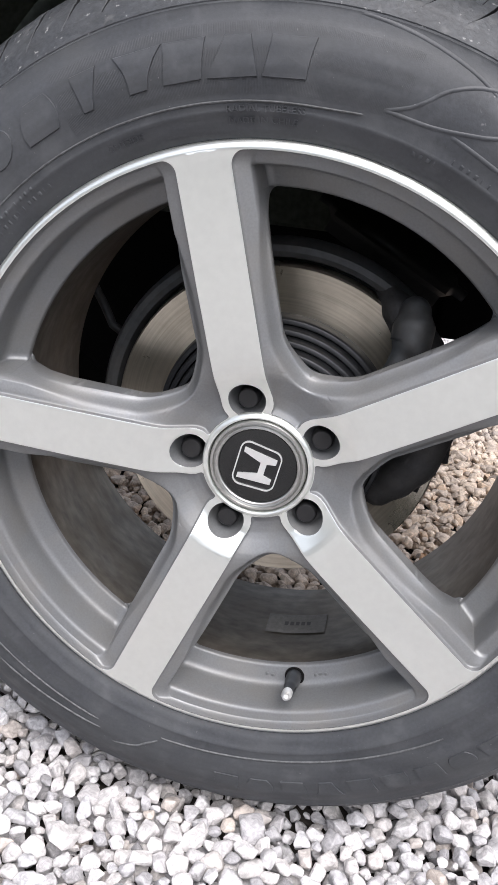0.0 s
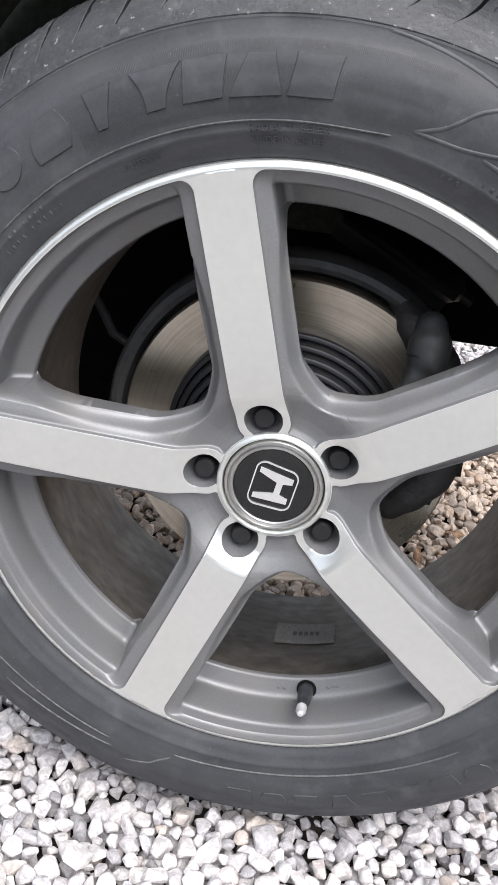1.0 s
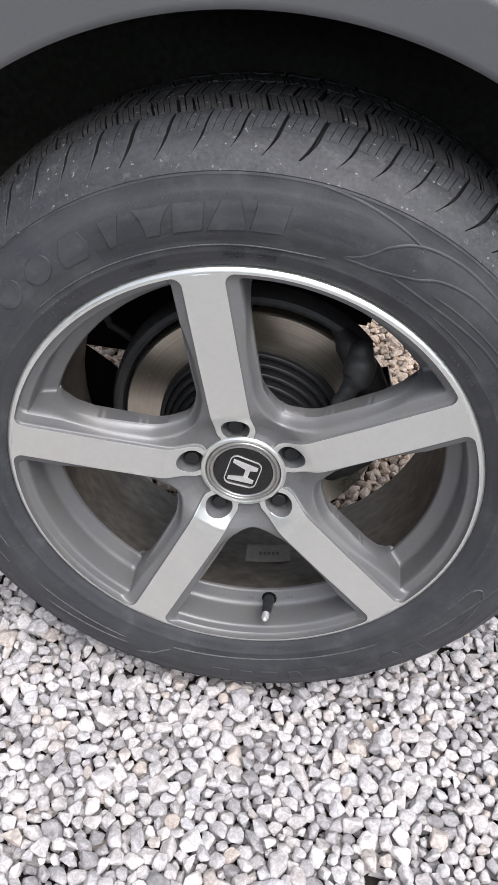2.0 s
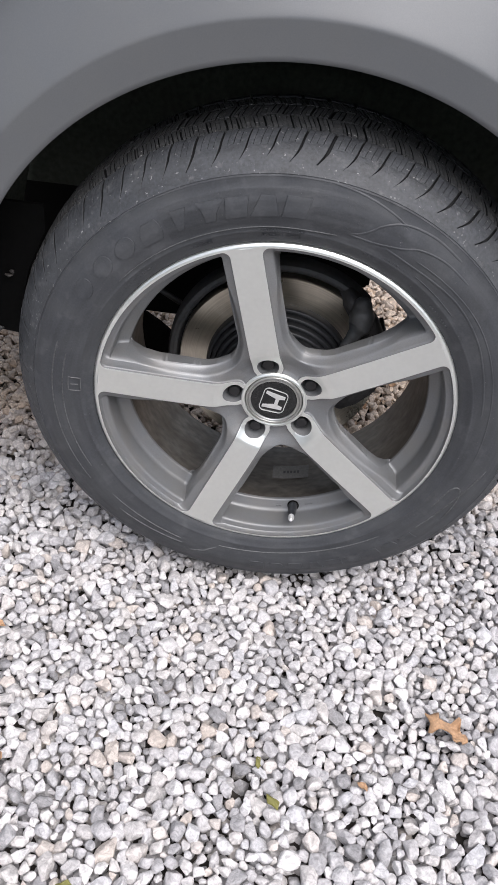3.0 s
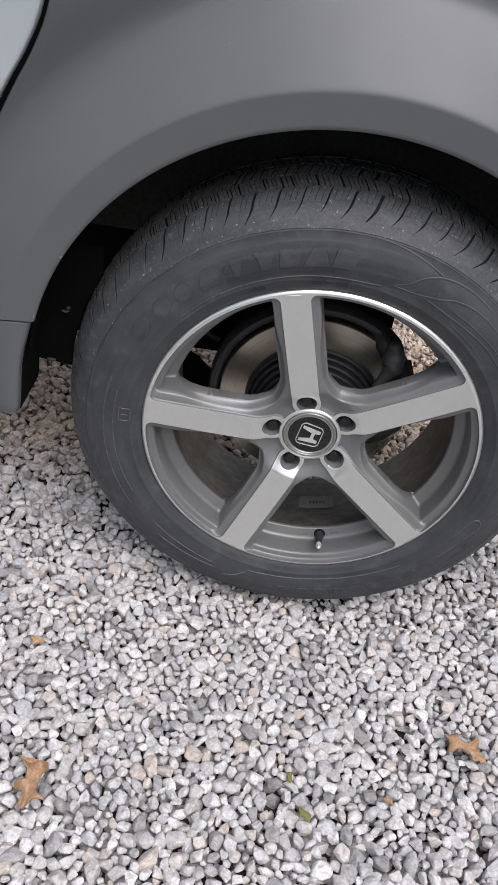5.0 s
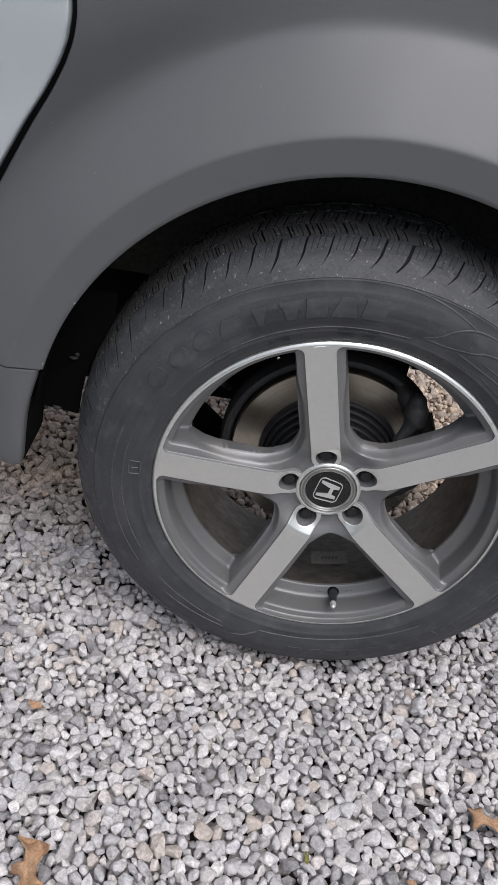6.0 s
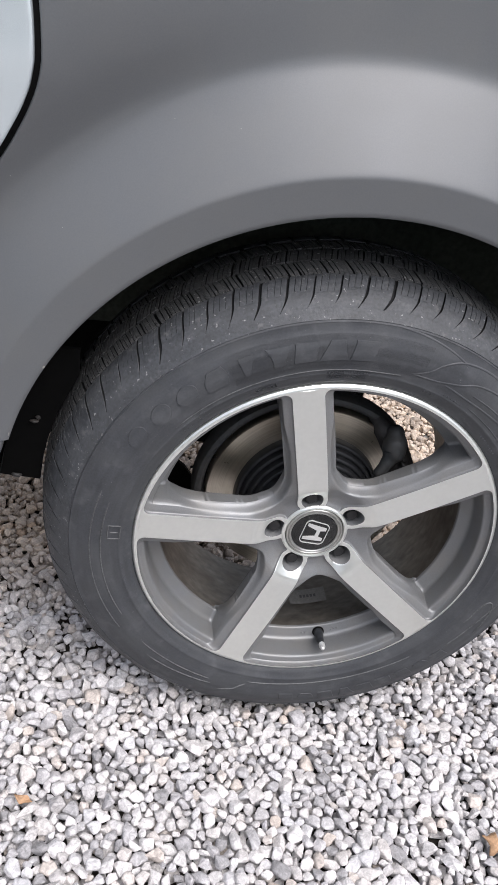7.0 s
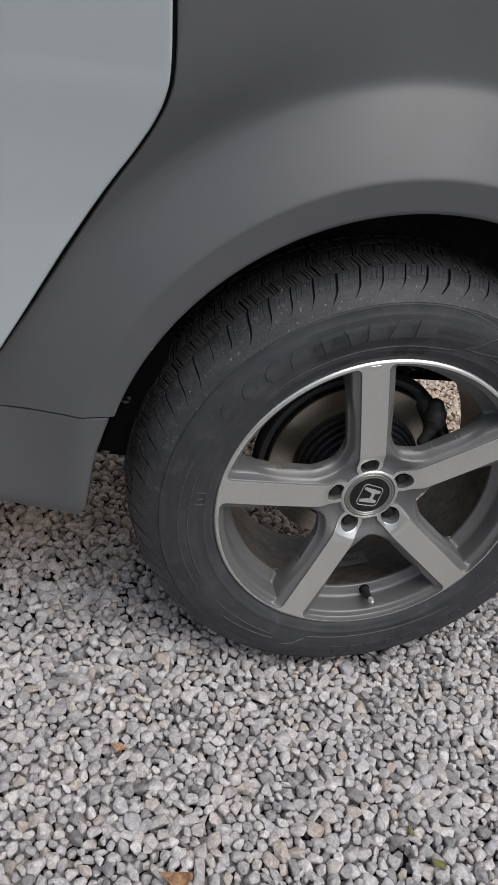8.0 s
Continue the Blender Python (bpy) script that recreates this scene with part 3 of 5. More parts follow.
SPREAD = [0.10, 0.22, 0.34, 0.44, 0.52, 0.58, 0.64, 0.70, 0.76, 0.82, 0.88, 0.94, 1.0]
FLANK_STEPS = 5 + len(SPREAD) + 1
WINDOW = np.array([(r * math.cos(base_half(r)), r * math.sin(base_half(r))) for r in [R_IN + 0.03 * (k / 200) ** 2 for k in range(201)] + list(np.linspace(0.115, 0.20, 160))])


def section(near, rim, along, low, top, drop):
    """Depth on the shoulder up to the crest, and down the wall within rim of the window."""
    if near >= rim:
        return low + (top - low) * max(0.0, min(1.0, along)) ** 1.25
    return top + (drop - top) * (1 - (max(0.0, near) / max(1e-4, rim)) ** 1.6)


def flank(r, af, ab, drop):
    """The spoke's section beside its face: a bright edge, a narrow step, a sloping shoulder, a crest and the wall down to the window.
    Gives (angle, depth) for each column."""
    f, b = af * r, ab * r
    end = b if r < 0.19 else min(b, f + 0.0145)
    step, low, top = min(0.0034, 0.62 * drop), min(0.0040, 0.72 * drop), min(0.0074, 0.90 * drop)
    out = [(f, 0.0), (f + 0.00012, 0.00016), (f + 0.0005, step * 0.75), (f + 0.0008, step), (f + 0.0016, low)]
    start = min(f + 0.0016, end)
    crest = min(max(lerp_table(CREST, r), f + 0.0034), max(f + 0.0030, end - 0.0030))
    blend = eased((r - 0.105) / 0.065)
    for k in SPREAD:
        w = start + (end - start) * k
        x, y = r * math.cos(w / r), r * math.sin(w / r)
        near = float(np.sqrt(((WINDOW - (x, y)) ** 2).sum(axis=1).min()))
        along = (w - start) / max(1e-6, w - start + near - 0.0079) if near > 0.0079 else 1.0
        inner = section(near, 0.0079, along, low, top, drop)
        outer = section(end - w, end - crest, (w - start) / max(1e-6, crest - start), low, top, drop)
        out.append((w, inner + (outer - inner) * blend))
    out.append((b, drop if r >= R_IN else out[-1][1]))
    return [(min(ab, w / r), d) for w, d in out]


def spoke_mesh():
    """A fifth of the wheel's face: one spoke with its flanks, the hub's valley and the stepped ring behind the lip."""
    rs = list(np.linspace(0.0458, R_IN, 36)) + [R_IN + 0.026 * k ** 2 for k in np.linspace(0.08, 1, 20)]
    rs += list(np.linspace(0.113, 0.198, 26)) + [R_OUT - 0.0121 + 0.0120 * (1 - (1 - k) ** 2) for k in np.linspace(0, 1, 14)]
    rs += [r for r, y in BASE_Y if R_OUT <= r < R_LIP] + [0.2170, 0.2204, 0.2232, 0.2350, 0.2370]
    rs += [R_LIP - 0.0105 + 0.0105 * math.sin(k * math.pi / 2) for k in np.linspace(0, 1, 12)]
    rows = [(r, True) for r in (0.0452, 0.0458)] + [(r, False) for r in sorted(set(round(float(r), 6) for r in rs))] + [(r, True) for r in (R_LIP, 0.2414, 0.2425, 0.2434, 0.2442, 0.2450, 0.2458)]
    us = list(np.linspace(0, 1, 14))
    extra = list(np.linspace(0, 1, 8))
    cols = [("f", u) for u in us] + [("k", k) for k in range(1, FLANK_STEPS)] + [("e", k) for k in extra] + [("d", 1)]
    kf, kk, m = len(us), len(us) + FLANK_STEPS - 1, len(cols)
    verts, faces, idx = [], [], []

    def point(r, whole, spec, side):
        af, ab = (HALF, HALF) if whole else (face_half(r), base_half(r))
        kind, u = spec
        yf, yb = lerp_table(FACE_Y, r), lerp_table(BASE_Y, r)
        if kind == "f":
            a, y = af * u, yf
        elif kind == "k":
            a, d = flank(r, af, ab, max(0.0, yb - yf))[u]
            y = yf + d
        elif kind == "e":
            a = ab + 0.0012 / r
            a, y = a + (HALF - a) * u, yb
        else:
            a, y = ab - 0.0030 / r * min(1.0, (r - R_IN) / 0.012), lerp_table([(0.08, 0.050), (0.17, 0.046), (0.190, 0.050), (0.2119, 0.064)], r)
        return [r * math.cos(PHI + side * a), y, HUB_Z + r * math.sin(PHI + side * a)]

    for side in (1, -1):
        base = len(verts)
        for r, whole in rows:
            verts.extend(point(r, whole, spec, side) for spec in cols)
        for i in range(len(rows) - 1):
            (r0, w0), (r1, w1) = rows[i], rows[i + 1]
            if w0 != w1:
                continue
            p0, p1 = base + i * m, base + (i + 1) * m
            for j in range(m - 2):
                if kk - 1 <= j and (r0 < R_OUT - 1e-6 or w0):
                    continue
                if w0 and j >= kf - 1:
                    continue
                faces.append((p0 + j, p0 + j + 1, p1 + j + 1, p1 + j))
                idx.append(0 if j < kf - 1 else 1)
            if not w0 and R_IN - 1e-6 <= r0 and r1 <= R_OUT + 1e-5:
                faces.append((p0 + kk - 1, p0 + m - 1, p1 + m - 1, p1 + kk - 1))
                idx.append(1)
    # round hole for the lug nut
    cx, cz = 0.0562 * math.cos(PHI), HUB_Z + 0.0562 * math.sin(PHI)
    R = 0.0148
    dist = [math.hypot(v[0] - cx, v[2] - cz) for v in verts]
    keep = [k for k, f in enumerate(faces) if not all(dist[v] < R for v in f)]
    for k, v in enumerate(verts):
        if 1e-9 < dist[k] < R:
            s = R / dist[k]
            v[0], v[2] = cx + (v[0] - cx) * s, cz + (v[2] - cz) * s
    faces, idx = [faces[k] for k in keep], [idx[k] for k in keep]
    return mesh_of("spoke", verts, faces, [MACHINED, PAINT], idx)


wheel = part_mesh("wheel", recalc(mesh_of("wheel", *lathe([(0.2458, 0.0026), (0.2466, 0.0042), (0.2468, 0.007), (0.243, 0.016), (0.236, 0.020)], n=160), MACHINED)), car, "five-spoke grey alloy wheel with machined faces")
spoke_me = recalc(spoke_mesh())
for k in range(5):
    sp = part_mesh("spoke", spoke_me, wheel, "machined silver spoke with grey painted flanks" if k == 0 else "")
    sp.matrix_local = Matrix.Translation((0, 0, HUB_Z)) @ Matrix.Rotation(-k * radians(72), 4, "Y") @ Matrix.Translation((0, 0, -HUB_Z))

lathe_part("barrel", [(0.2120, 0.0578), (0.2117, 0.0586), (0.2110, 0.075), (0.2110, 0.12), (0.2116, 0.160), (0.2130, 0.183), (0.218, 0.187), (0.232, 0.196), (0.238, 0.206)], BARREL, wheel, "dirty dark inner barrel of the wheel", 160)

# lug holes and nuts
for k in range(5):
    a = PHI + k * radians(72)
    cx, cz = 0.0562 * math.cos(a), HUB_Z + 0.0562 * math.sin(a)
    y0 = 0.0286
    v, f = lathe([(0.0149, 0.0), (0.0146, 0.004), (0.0138, y0 + 0.002), (0.0128, y0 + 0.0075), (0.0112, y0 + 0.0105), (0.0080, y0 + 0.0120)], n=40, centre=(cx, cz))
    for q in range(0, len(v), 6):
        rim_y = lerp_table(FACE_Y, math.hypot(v[q][0], v[q][2] - HUB_Z))
        v[q], v[q + 1] = (v[q][0], rim_y + 0.0002, v[q][2]), (v[q + 1][0], rim_y + 0.0012, v[q + 1][2])
    part_mesh("lug_seat", recalc(mesh_of("lug_seat", v, f, PAINT)), wheel)
    lathe_part("lug_nut", [(0.0, y0 + 0.0006), (0.0030, y0 + 0.0002), (0.0074, y0 + 0.0006), (0.0086, y0 + 0.0020), (0.0091, y0 + 0.0045), (0.0093, y0 + 0.018)], NUT, wheel, "black lug nut" if k == 0 else "", 24, centre=(cx, cz))

# centre cap
lathe_part("hub_ring", [(0.0456, 0.0275), (0.0450, 0.0258), (0.0436, 0.0246), (0.0420, 0.0240), (0.0408, 0.0246), (0.0400, 0.0275)], MACHINED, wheel, "", 96)
lathe_part("cap_ring", [(0.0396, 0.0280), (0.0393, 0.0256), (0.0384, 0.0243), (0.0366, 0.0241), (0.0358, 0.0258), (0.0350, 0.0262), (0.0344, 0.0250), (0.0330, 0.0246), (0.0322, 0.0252), (0.0318, 0.0268)], CHROME, wheel, "satin silver ring round the cap", 96)
lathe_part("centre_cap", [(0.0322, 0.0268), (0.0312, 0.0258), (0.0200, 0.0248), (0.0, 0.0244)], CAPBLACK, wheel, "gloss black centre cap", 96)


def plate(outline, y_top, thick, hole=None):
    """A flat plate in the wheel's plane from a closed outline of (x, z), lifted to y_top."""
    bm = bmesh.new()
    def ring(pts, y):
        return [bm.verts.new((x, y, z)) for x, z in pts]
    n = len(outline)
    top, low = ring(outline, y_top), ring(outline, y_top + thick)
    for i in range(n):
        bm.faces.new((top[i], top[(i + 1) % n], low[(i + 1) % n], low[i]))
    if hole:
        t2, l2 = ring(hole, y_top), ring(hole, y_top + thick)
        for i in range(n):
            j = (i + 1) % n
            bm.faces.new((top[i], top[j], t2[j], t2[i]))
            bm.faces.new((t2[i], t2[j], l2[j], l2[i]))
    else:
        bm.faces.new(top)
    return bm


def rounded_quad(w0, w1, h, r, n=6):
    """Rounded trapezium: width w0 below, w1 above, height h."""
    corners = [(-w0 / 2, -h / 2), (w0 / 2, -h / 2), (w1 / 2, h / 2), (-w1 / 2, h / 2)]
    pts = []
    for k, (x, z) in enumerate(corners):
        cx, cz = x - math.copysign(r, x), z - math.copysign(r, z)
        start = radians(180 + 90 * k)
        pts += [(cx + r * math.cos(start + radians(90) * i / n), cz + r * math.sin(start + radians(90) * i / n)) for i in range(n + 1)]
    return pts


def turned(pts, a, cx=0.0, cz=HUB_Z):
    return [(cx + x * math.cos(a) - z * math.sin(a), cz + x * math.sin(a) + z * math.cos(a)) for x, z in pts]


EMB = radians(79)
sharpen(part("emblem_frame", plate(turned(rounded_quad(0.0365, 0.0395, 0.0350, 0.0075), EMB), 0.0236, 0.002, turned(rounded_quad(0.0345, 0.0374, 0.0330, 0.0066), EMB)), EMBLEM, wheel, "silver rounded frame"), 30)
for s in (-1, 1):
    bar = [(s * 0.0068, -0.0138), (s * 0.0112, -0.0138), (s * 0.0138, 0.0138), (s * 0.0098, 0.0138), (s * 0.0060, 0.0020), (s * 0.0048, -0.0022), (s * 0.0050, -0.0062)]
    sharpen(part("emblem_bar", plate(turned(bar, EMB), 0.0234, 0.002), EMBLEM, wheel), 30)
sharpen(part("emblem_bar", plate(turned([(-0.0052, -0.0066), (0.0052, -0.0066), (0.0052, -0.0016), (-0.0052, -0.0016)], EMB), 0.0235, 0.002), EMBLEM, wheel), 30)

# ---- tyre ----
PROFILE = [(0.2395, 0.020), (0.2440, 0.0085), (0.2485, 0.0030), (0.2550, -0.0010), (0.2620, -0.0030), (0.2632, -0.0042), (0.2650, -0.0042), (0.2662, -0.0040), (0.275, -0.0065), (0.290, -0.0080),
           (0.3050, -0.0065), (0.3160, -0.0025), (0.3255, 0.0022), (0.3270, 0.0020), (0.3285, 0.0046), (0.3330, 0.0130), (0.3385, 0.0235), (0.3450, 0.0360), (0.3510, 0.0500)]
SIDE = sorted((r, y) for r, y in PROFILE)


def side_y(r):
    return lerp_table(SIDE, r)


full = PROFILE + [(0.3545, 0.062), (0.3590, 0.09), (0.3600, 0.115), (0.3590, 0.14), (0.3560, 0.17), (0.350, 0.195), (0.34, 0.215), (0.31, 0.228), (0.27, 0.224), (0.24, 0.205)]
tyre = lathe_part("tyre", full, RUBBER, wheel, "worn black all-season tyre", 200, sharp=50)

CROWN = [(0.329, 0.0042), (0.335, 0.0092), (0.342, 0.0150), (0.349, 0.0220), (0.356, 0.0320), (0.3615, 0.0440), (0.3655, 0.0600), (0.3680, 0.0800), (0.3695, 0.1050), (0.3695, 0.1250), (0.3680, 0.1500), (0.3655, 0.1700), (0.3600, 0.1880)]
ARC = [0.0]
for (ra, ya), (rb, yb) in zip(CROWN, CROWN[1:]):
    ARC.append(ARC[-1] + math.hypot(rb - ra, yb - ya))


def crown(u):
    return float(np.interp(u, ARC, [p[0] for p in CROWN])), float(np.interp(u, ARC, [p[1] for p in CROWN]))


# darker rubber for groove floors and block walls; their shade is in the colour
GROOVE = material("shaded_groove_rubber", (0.0130, 0.0134, 0.0140), 0.75, vary=0.3, vary_scale=60, spec=0.2)
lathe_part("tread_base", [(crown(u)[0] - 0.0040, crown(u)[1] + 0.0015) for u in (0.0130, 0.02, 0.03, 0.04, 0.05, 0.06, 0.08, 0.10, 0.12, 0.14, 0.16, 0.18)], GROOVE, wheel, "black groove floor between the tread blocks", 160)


def tread_mesh():
    """Tread blocks round the crown: shoulder lugs with tapering hooked grooves and short cuts, then staggered zigzag blocks."""
    verts, faces, idx = [], [], []
    rnd = random.Random(4)

    def block(left, right, u0, u1, depth, mat, wall, bevel=0.0006, lift=0.0, n=4):
        """A block between two side lines, each giving the angle at a place u across the crown."""
        base = len(verts)
        for i in range(n + 1):
            u = u0 + (u1 - u0) * i / n
            r, y = crown(u)
            a0, a1 = left(u), right(u)
            e = min(bevel, 0.3 * (a1 - a0))
            end = -0.0006 if i in (0, n) else 0.0
            for a, up in ((a0, -depth), (a0 + 0.3 * e, -0.0004), (a0 + e, 0.0), (a1 - e, 0.0), (a1 - 0.3 * e, -0.0004), (a1, -depth)):
                rr = r + up + (lift + end if up > -0.002 else 0.0)
                verts.append((rr * math.cos(a), y, HUB_Z + rr * math.sin(a)))
        for i in range(n):
            for j in range(5):
                p = base + i * 6 + j
                faces.append((p, p + 1, p + 7, p + 6))
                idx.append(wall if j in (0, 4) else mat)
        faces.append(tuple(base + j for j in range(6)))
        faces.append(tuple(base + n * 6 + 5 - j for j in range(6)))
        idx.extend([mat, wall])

    P = 71
    step = 2 * math.pi / P

    def lean(u):
        """The grooves' slant, hooked backwards towards the sidewall."""
        k = max(0.0, (0.034 - u) / 0.022)
        return -0.70 * (u - 0.0125) + 0.018 * k * k

    for k in range(P):
        a = radians(101.6) - (k + 1) * step + step * 0.10 + rnd.uniform(-0.03, 0.03) * step
        wide = rnd.uniform(0.0058, 0.0076)
        foot = rnd.uniform(0.013, 0.020)

        def low_side(u):
            return a + lean(u)

        def high_side(u):
            gap = 0.0004 + wide * min(1.0, max(0.0, (u - foot) / 0.016)) ** 0.8
            return a + step + lean(u) - gap

        split = rnd.uniform(0.034, 0.040)
        block(low_side, high_side, 0.0125, split + 0.0004, 0.006, 0, 2, 0.0016, n=7)
        cuts = [0.0] + [q / 4 + rnd.uniform(-0.03, 0.03) for q in (1, 2, 3)] + [1.0]
        for q in range(4):
            c0, c1 = cuts[q], cuts[q + 1]
            top = 0.0632 - rnd.uniform(0, 0.0022)
            slit = rnd.uniform(0.0004, 0.0011)
            block(lambda u: low_side(u) + (high_side(u) - low_side(u)) * c0 + slit * (q > 0), lambda u: low_side(u) + (high_side(u) - low_side(u)) * c1, split, top, 0.005, 0, 2, 0.0005, rnd.uniform(-0.0004, 0.0002))
        for row, (u0, u1, sl) in enumerate(((0.0642, 0.0950, 0.55), (0.0962, 0.1285, -0.6), (0.1298, 0.160, 0.6))):
            off = a - 0.040 + step * (0.37 * row + rnd.uniform(-0.05, 0.05))
            u0, u1 = u0 + rnd.uniform(-0.0008, 0.0010), u1 + rnd.uniform(-0.0010, 0.0008)
            marks = [0.0] + [q / 6 + rnd.uniform(-0.035, 0.035) for q in range(1, 6)] + [1.0]
            for q in range(6):
                zig = rnd.uniform(-0.002, 0.002)
                gap = rnd.uniform(0.0035, 0.0060) if q == 3 else rnd.uniform(0.0006, 0.0020)
                mid = (u0 + u1) / 2 + rnd.uniform(-0.005, 0.005)

                def line(u, m):
                    return off + step * m + sl * (u - u0) + zig * (1 - abs(u - mid) / (u1 - u0) * 2)
                block(lambda u: line(u, marks[q]), lambda u: line(u, marks[q + 1]) - gap, u0 + rnd.uniform(-0.0004, 0.0012), u1 - rnd.uniform(-0.0004, 0.0012), 0.006, 1, 2, 0.0008, rnd.uniform(-0.0010, 0.0003))
        block(lambda u: a + 0.4 * (u - 0.166), lambda u: a + step * 0.88 + 0.4 * (u - 0.166), 0.166, 0.198, 0.006, 0, 2)
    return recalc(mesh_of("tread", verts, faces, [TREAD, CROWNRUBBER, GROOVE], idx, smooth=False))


lathe_part("tread_shoulder", [(0.3270, 0.0048), (0.3292, 0.0040), crown(0.004), crown(0.008), crown(0.0115), crown(0.0130), (0.336, 0.0165)], TREAD, wheel, "smooth dusty shoulder band of the tyre", 200)
part_mesh("tread", tread_mesh(), wheel, "blocky tread with narrow cuts and dust")


def raised_on_side(name, cells, lift, parent, label="", mat=RUBBER):
    """Raised patches on the sidewall; each cell is four corners (angle, radius)."""
    verts, faces = [], []
    for cell in cells:
        n = 4
        base = len(verts)
        (a00, r00), (a10, r10), (a11, r11), (a01, r01) = cell
        ca, cr = sum(p[0] for p in cell) / 4, sum(p[1] for p in cell) / 4
        for ins, up in ((0.0, -0.0004), (0.0007, lift)):
            for j in range(n + 1):
                for i in range(n + 1):
                    u, v = i / n, j / n
                    a = (a00 * (1 - u) + a10 * u) * (1 - v) + (a01 * (1 - u) + a11 * u) * v
                    r = (r00 * (1 - u) + r10 * u) * (1 - v) + (r01 * (1 - u) + r11 * u) * v
                    a += math.copysign(min(ins / cr, abs(ca - a)), ca - a)
                    r += math.copysign(min(ins, abs(cr - r)), cr - r)
                    verts.append(wheel_point(r, a, side_y(r) - up))
        k = n + 1
        off = base + k * k
        for j in range(n):
            for i in range(n):
                p = off + j * k + i
                faces.append((p, p + 1, p + k + 1, p + k))
        rim = [i for i in range(k)] + [j * k + n for j in range(1, k)] + [n * k + i for i in range(n - 1, -1, -1)] + [j * k for j in range(n - 1, 0, -1)]
        for i in range(len(rim)):
            j = (i + 1) % len(rim)
            faces.append((base + rim[i], base + rim[j], off + rim[j], off + rim[i]))
    return part_mesh(name, recalc(mesh_of(name, verts, faces, mat)), parent, label)


def ridge(name, path, width, lift, label="", mat=RUBBER):
    """A thin raised line on the sidewall through (radius, degrees) stops, smoothed between them."""
    n = len(path)
    fine = []
    for i in range(n - 1):
        p0, p1, p2, p3 = path[max(0, i - 1)], path[i], path[i + 1], path[min(n - 1, i + 2)]
        steps = max(3, int(abs(p2[1] - p1[1]) / 1.0) + 3)
        for k in range(steps):
            t = k / steps
            fine.append(tuple(0.5 * (2 * p1[c] + (p2[c] - p0[c]) * t + (2 * p0[c] - 5 * p1[c] + 4 * p2[c] - p3[c]) * t * t + (3 * p1[c] - p0[c] - 3 * p2[c] + p3[c]) * t ** 3) for c in (0, 1)))
    fine.append(path[-1])
    verts, faces = [], []
    for i, (r, deg) in enumerate(fine):
        ra, aa = fine[max(0, i - 1)]
        rb, ab = fine[min(len(fine) - 1, i + 1)]
        dr, da = rb - ra, radians(ab - aa) * r
        ln = math.hypot(dr, da) or 1.0
        nr, na = -da / ln, dr / ln
        taper = min(1.0, 0.25 + min(i, len(fine) - 1 - i) * 0.25)
        for off, up in ((-0.5, -0.0004), (-0.22, lift * taper), (0.22, lift * taper), (0.5, -0.0004)):
            rr = r + nr * off * width
            verts.append(wheel_point(rr, radians(deg) + na * off * width / r, side_y(rr) - up))
    for i in range(len(fine) - 1):
        faces += [(i * 4 + j, i * 4 + j + 1, i * 4 + j + 5, i * 4 + j + 4) for j in range(3)]
    return part_mesh(name, recalc(mesh_of(name, verts, faces, mat)), wheel, label)


def side_text(name, words, r, deg, height, lift=0.0009, label=""):
    """Small raised wording on the sidewall, read from outside."""
    cu = bpy.data.curves.new("words", "FONT")
    cu.body, cu.size, cu.extrude, cu.align_x, cu.resolution_u = words, height * 1.38, 0.5, "CENTER", 3
    tmp = bpy.data.objects.new("words", cu)
    scene.collection.objects.link(tmp)
    dg = bpy.context.evaluated_depsgraph_get()
    me = bpy.data.meshes.new_from_object(tmp.evaluated_get(dg))
    bpy.data.objects.remove(tmp)
    bpy.data.curves.remove(cu)
    for v in me.vertices:
        x, y, z = v.co
        rr = r + y
        v.co = wheel_point(rr, radians(deg) - x * 1.12 / r, side_y(rr) - (lift if z > 0 else -0.0003))
    bm = bmesh.new()
    bm.from_mesh(me)
    bpy.data.meshes.remove(me)
    bmesh.ops.remove_doubles(bm, verts=bm.verts, dist=1e-6)
    left, first = set(bm.verts), True
    while left:
        island, todo = set(), [min(left, key=lambda v: v.index)]
        while todo:
            v = todo.pop()
            if v in island:
                continue
            island.add(v)
            todo += [e.other_vert(v) for e in v.link_edges]
        left -= island
        order = sorted(island, key=lambda v: v.index)
        at = {v: k for k, v in enumerate(order)}
        faces = [[at[v] for v in f.verts] for f in bm.faces if f.verts[0] in island]
        part_mesh(name, mesh_of(name, [v.co for v in order], faces, RUBBER, smooth=False), wheel, label if first else "")
        first = False
    bm.free()


def raised_shape(name, outline, lift, parent):
    """One plain raised shape on the sidewall from a closed outline of (angle, radius), with a narrow slope round it."""
    n = len(outline)
    ca, cr = sum(p[0] for p in outline) / n, sum(p[1] for p in outline) / n
    verts, faces = [], []
    for ins, up in ((0.0, -0.0004), (0.0006, lift), (0.30, lift), (0.65, lift)):
        for a, r in outline:
            far = math.hypot((a - ca) * cr, r - cr)
            k = 1 - (ins / far if ins < 0.01 else ins)
            aa, rr = ca + (a - ca) * k, cr + (r - cr) * k
            verts.append(wheel_point(rr, aa, side_y(rr) - up))
    verts.append(wheel_point(cr, ca, side_y(cr) - lift))
    for b in (0, n, 2 * n):
        faces += [(b + i, b + (i + 1) % n, b + n + (i + 1) % n, b + n + i) for i in range(n)]
    faces += [(3 * n + i, 3 * n + (i + 1) % n, 4 * n) for i in range(n)]
    return sharpen(part_mesh(name, recalc(mesh_of(name, verts, faces, RUBBER)), parent), 25)


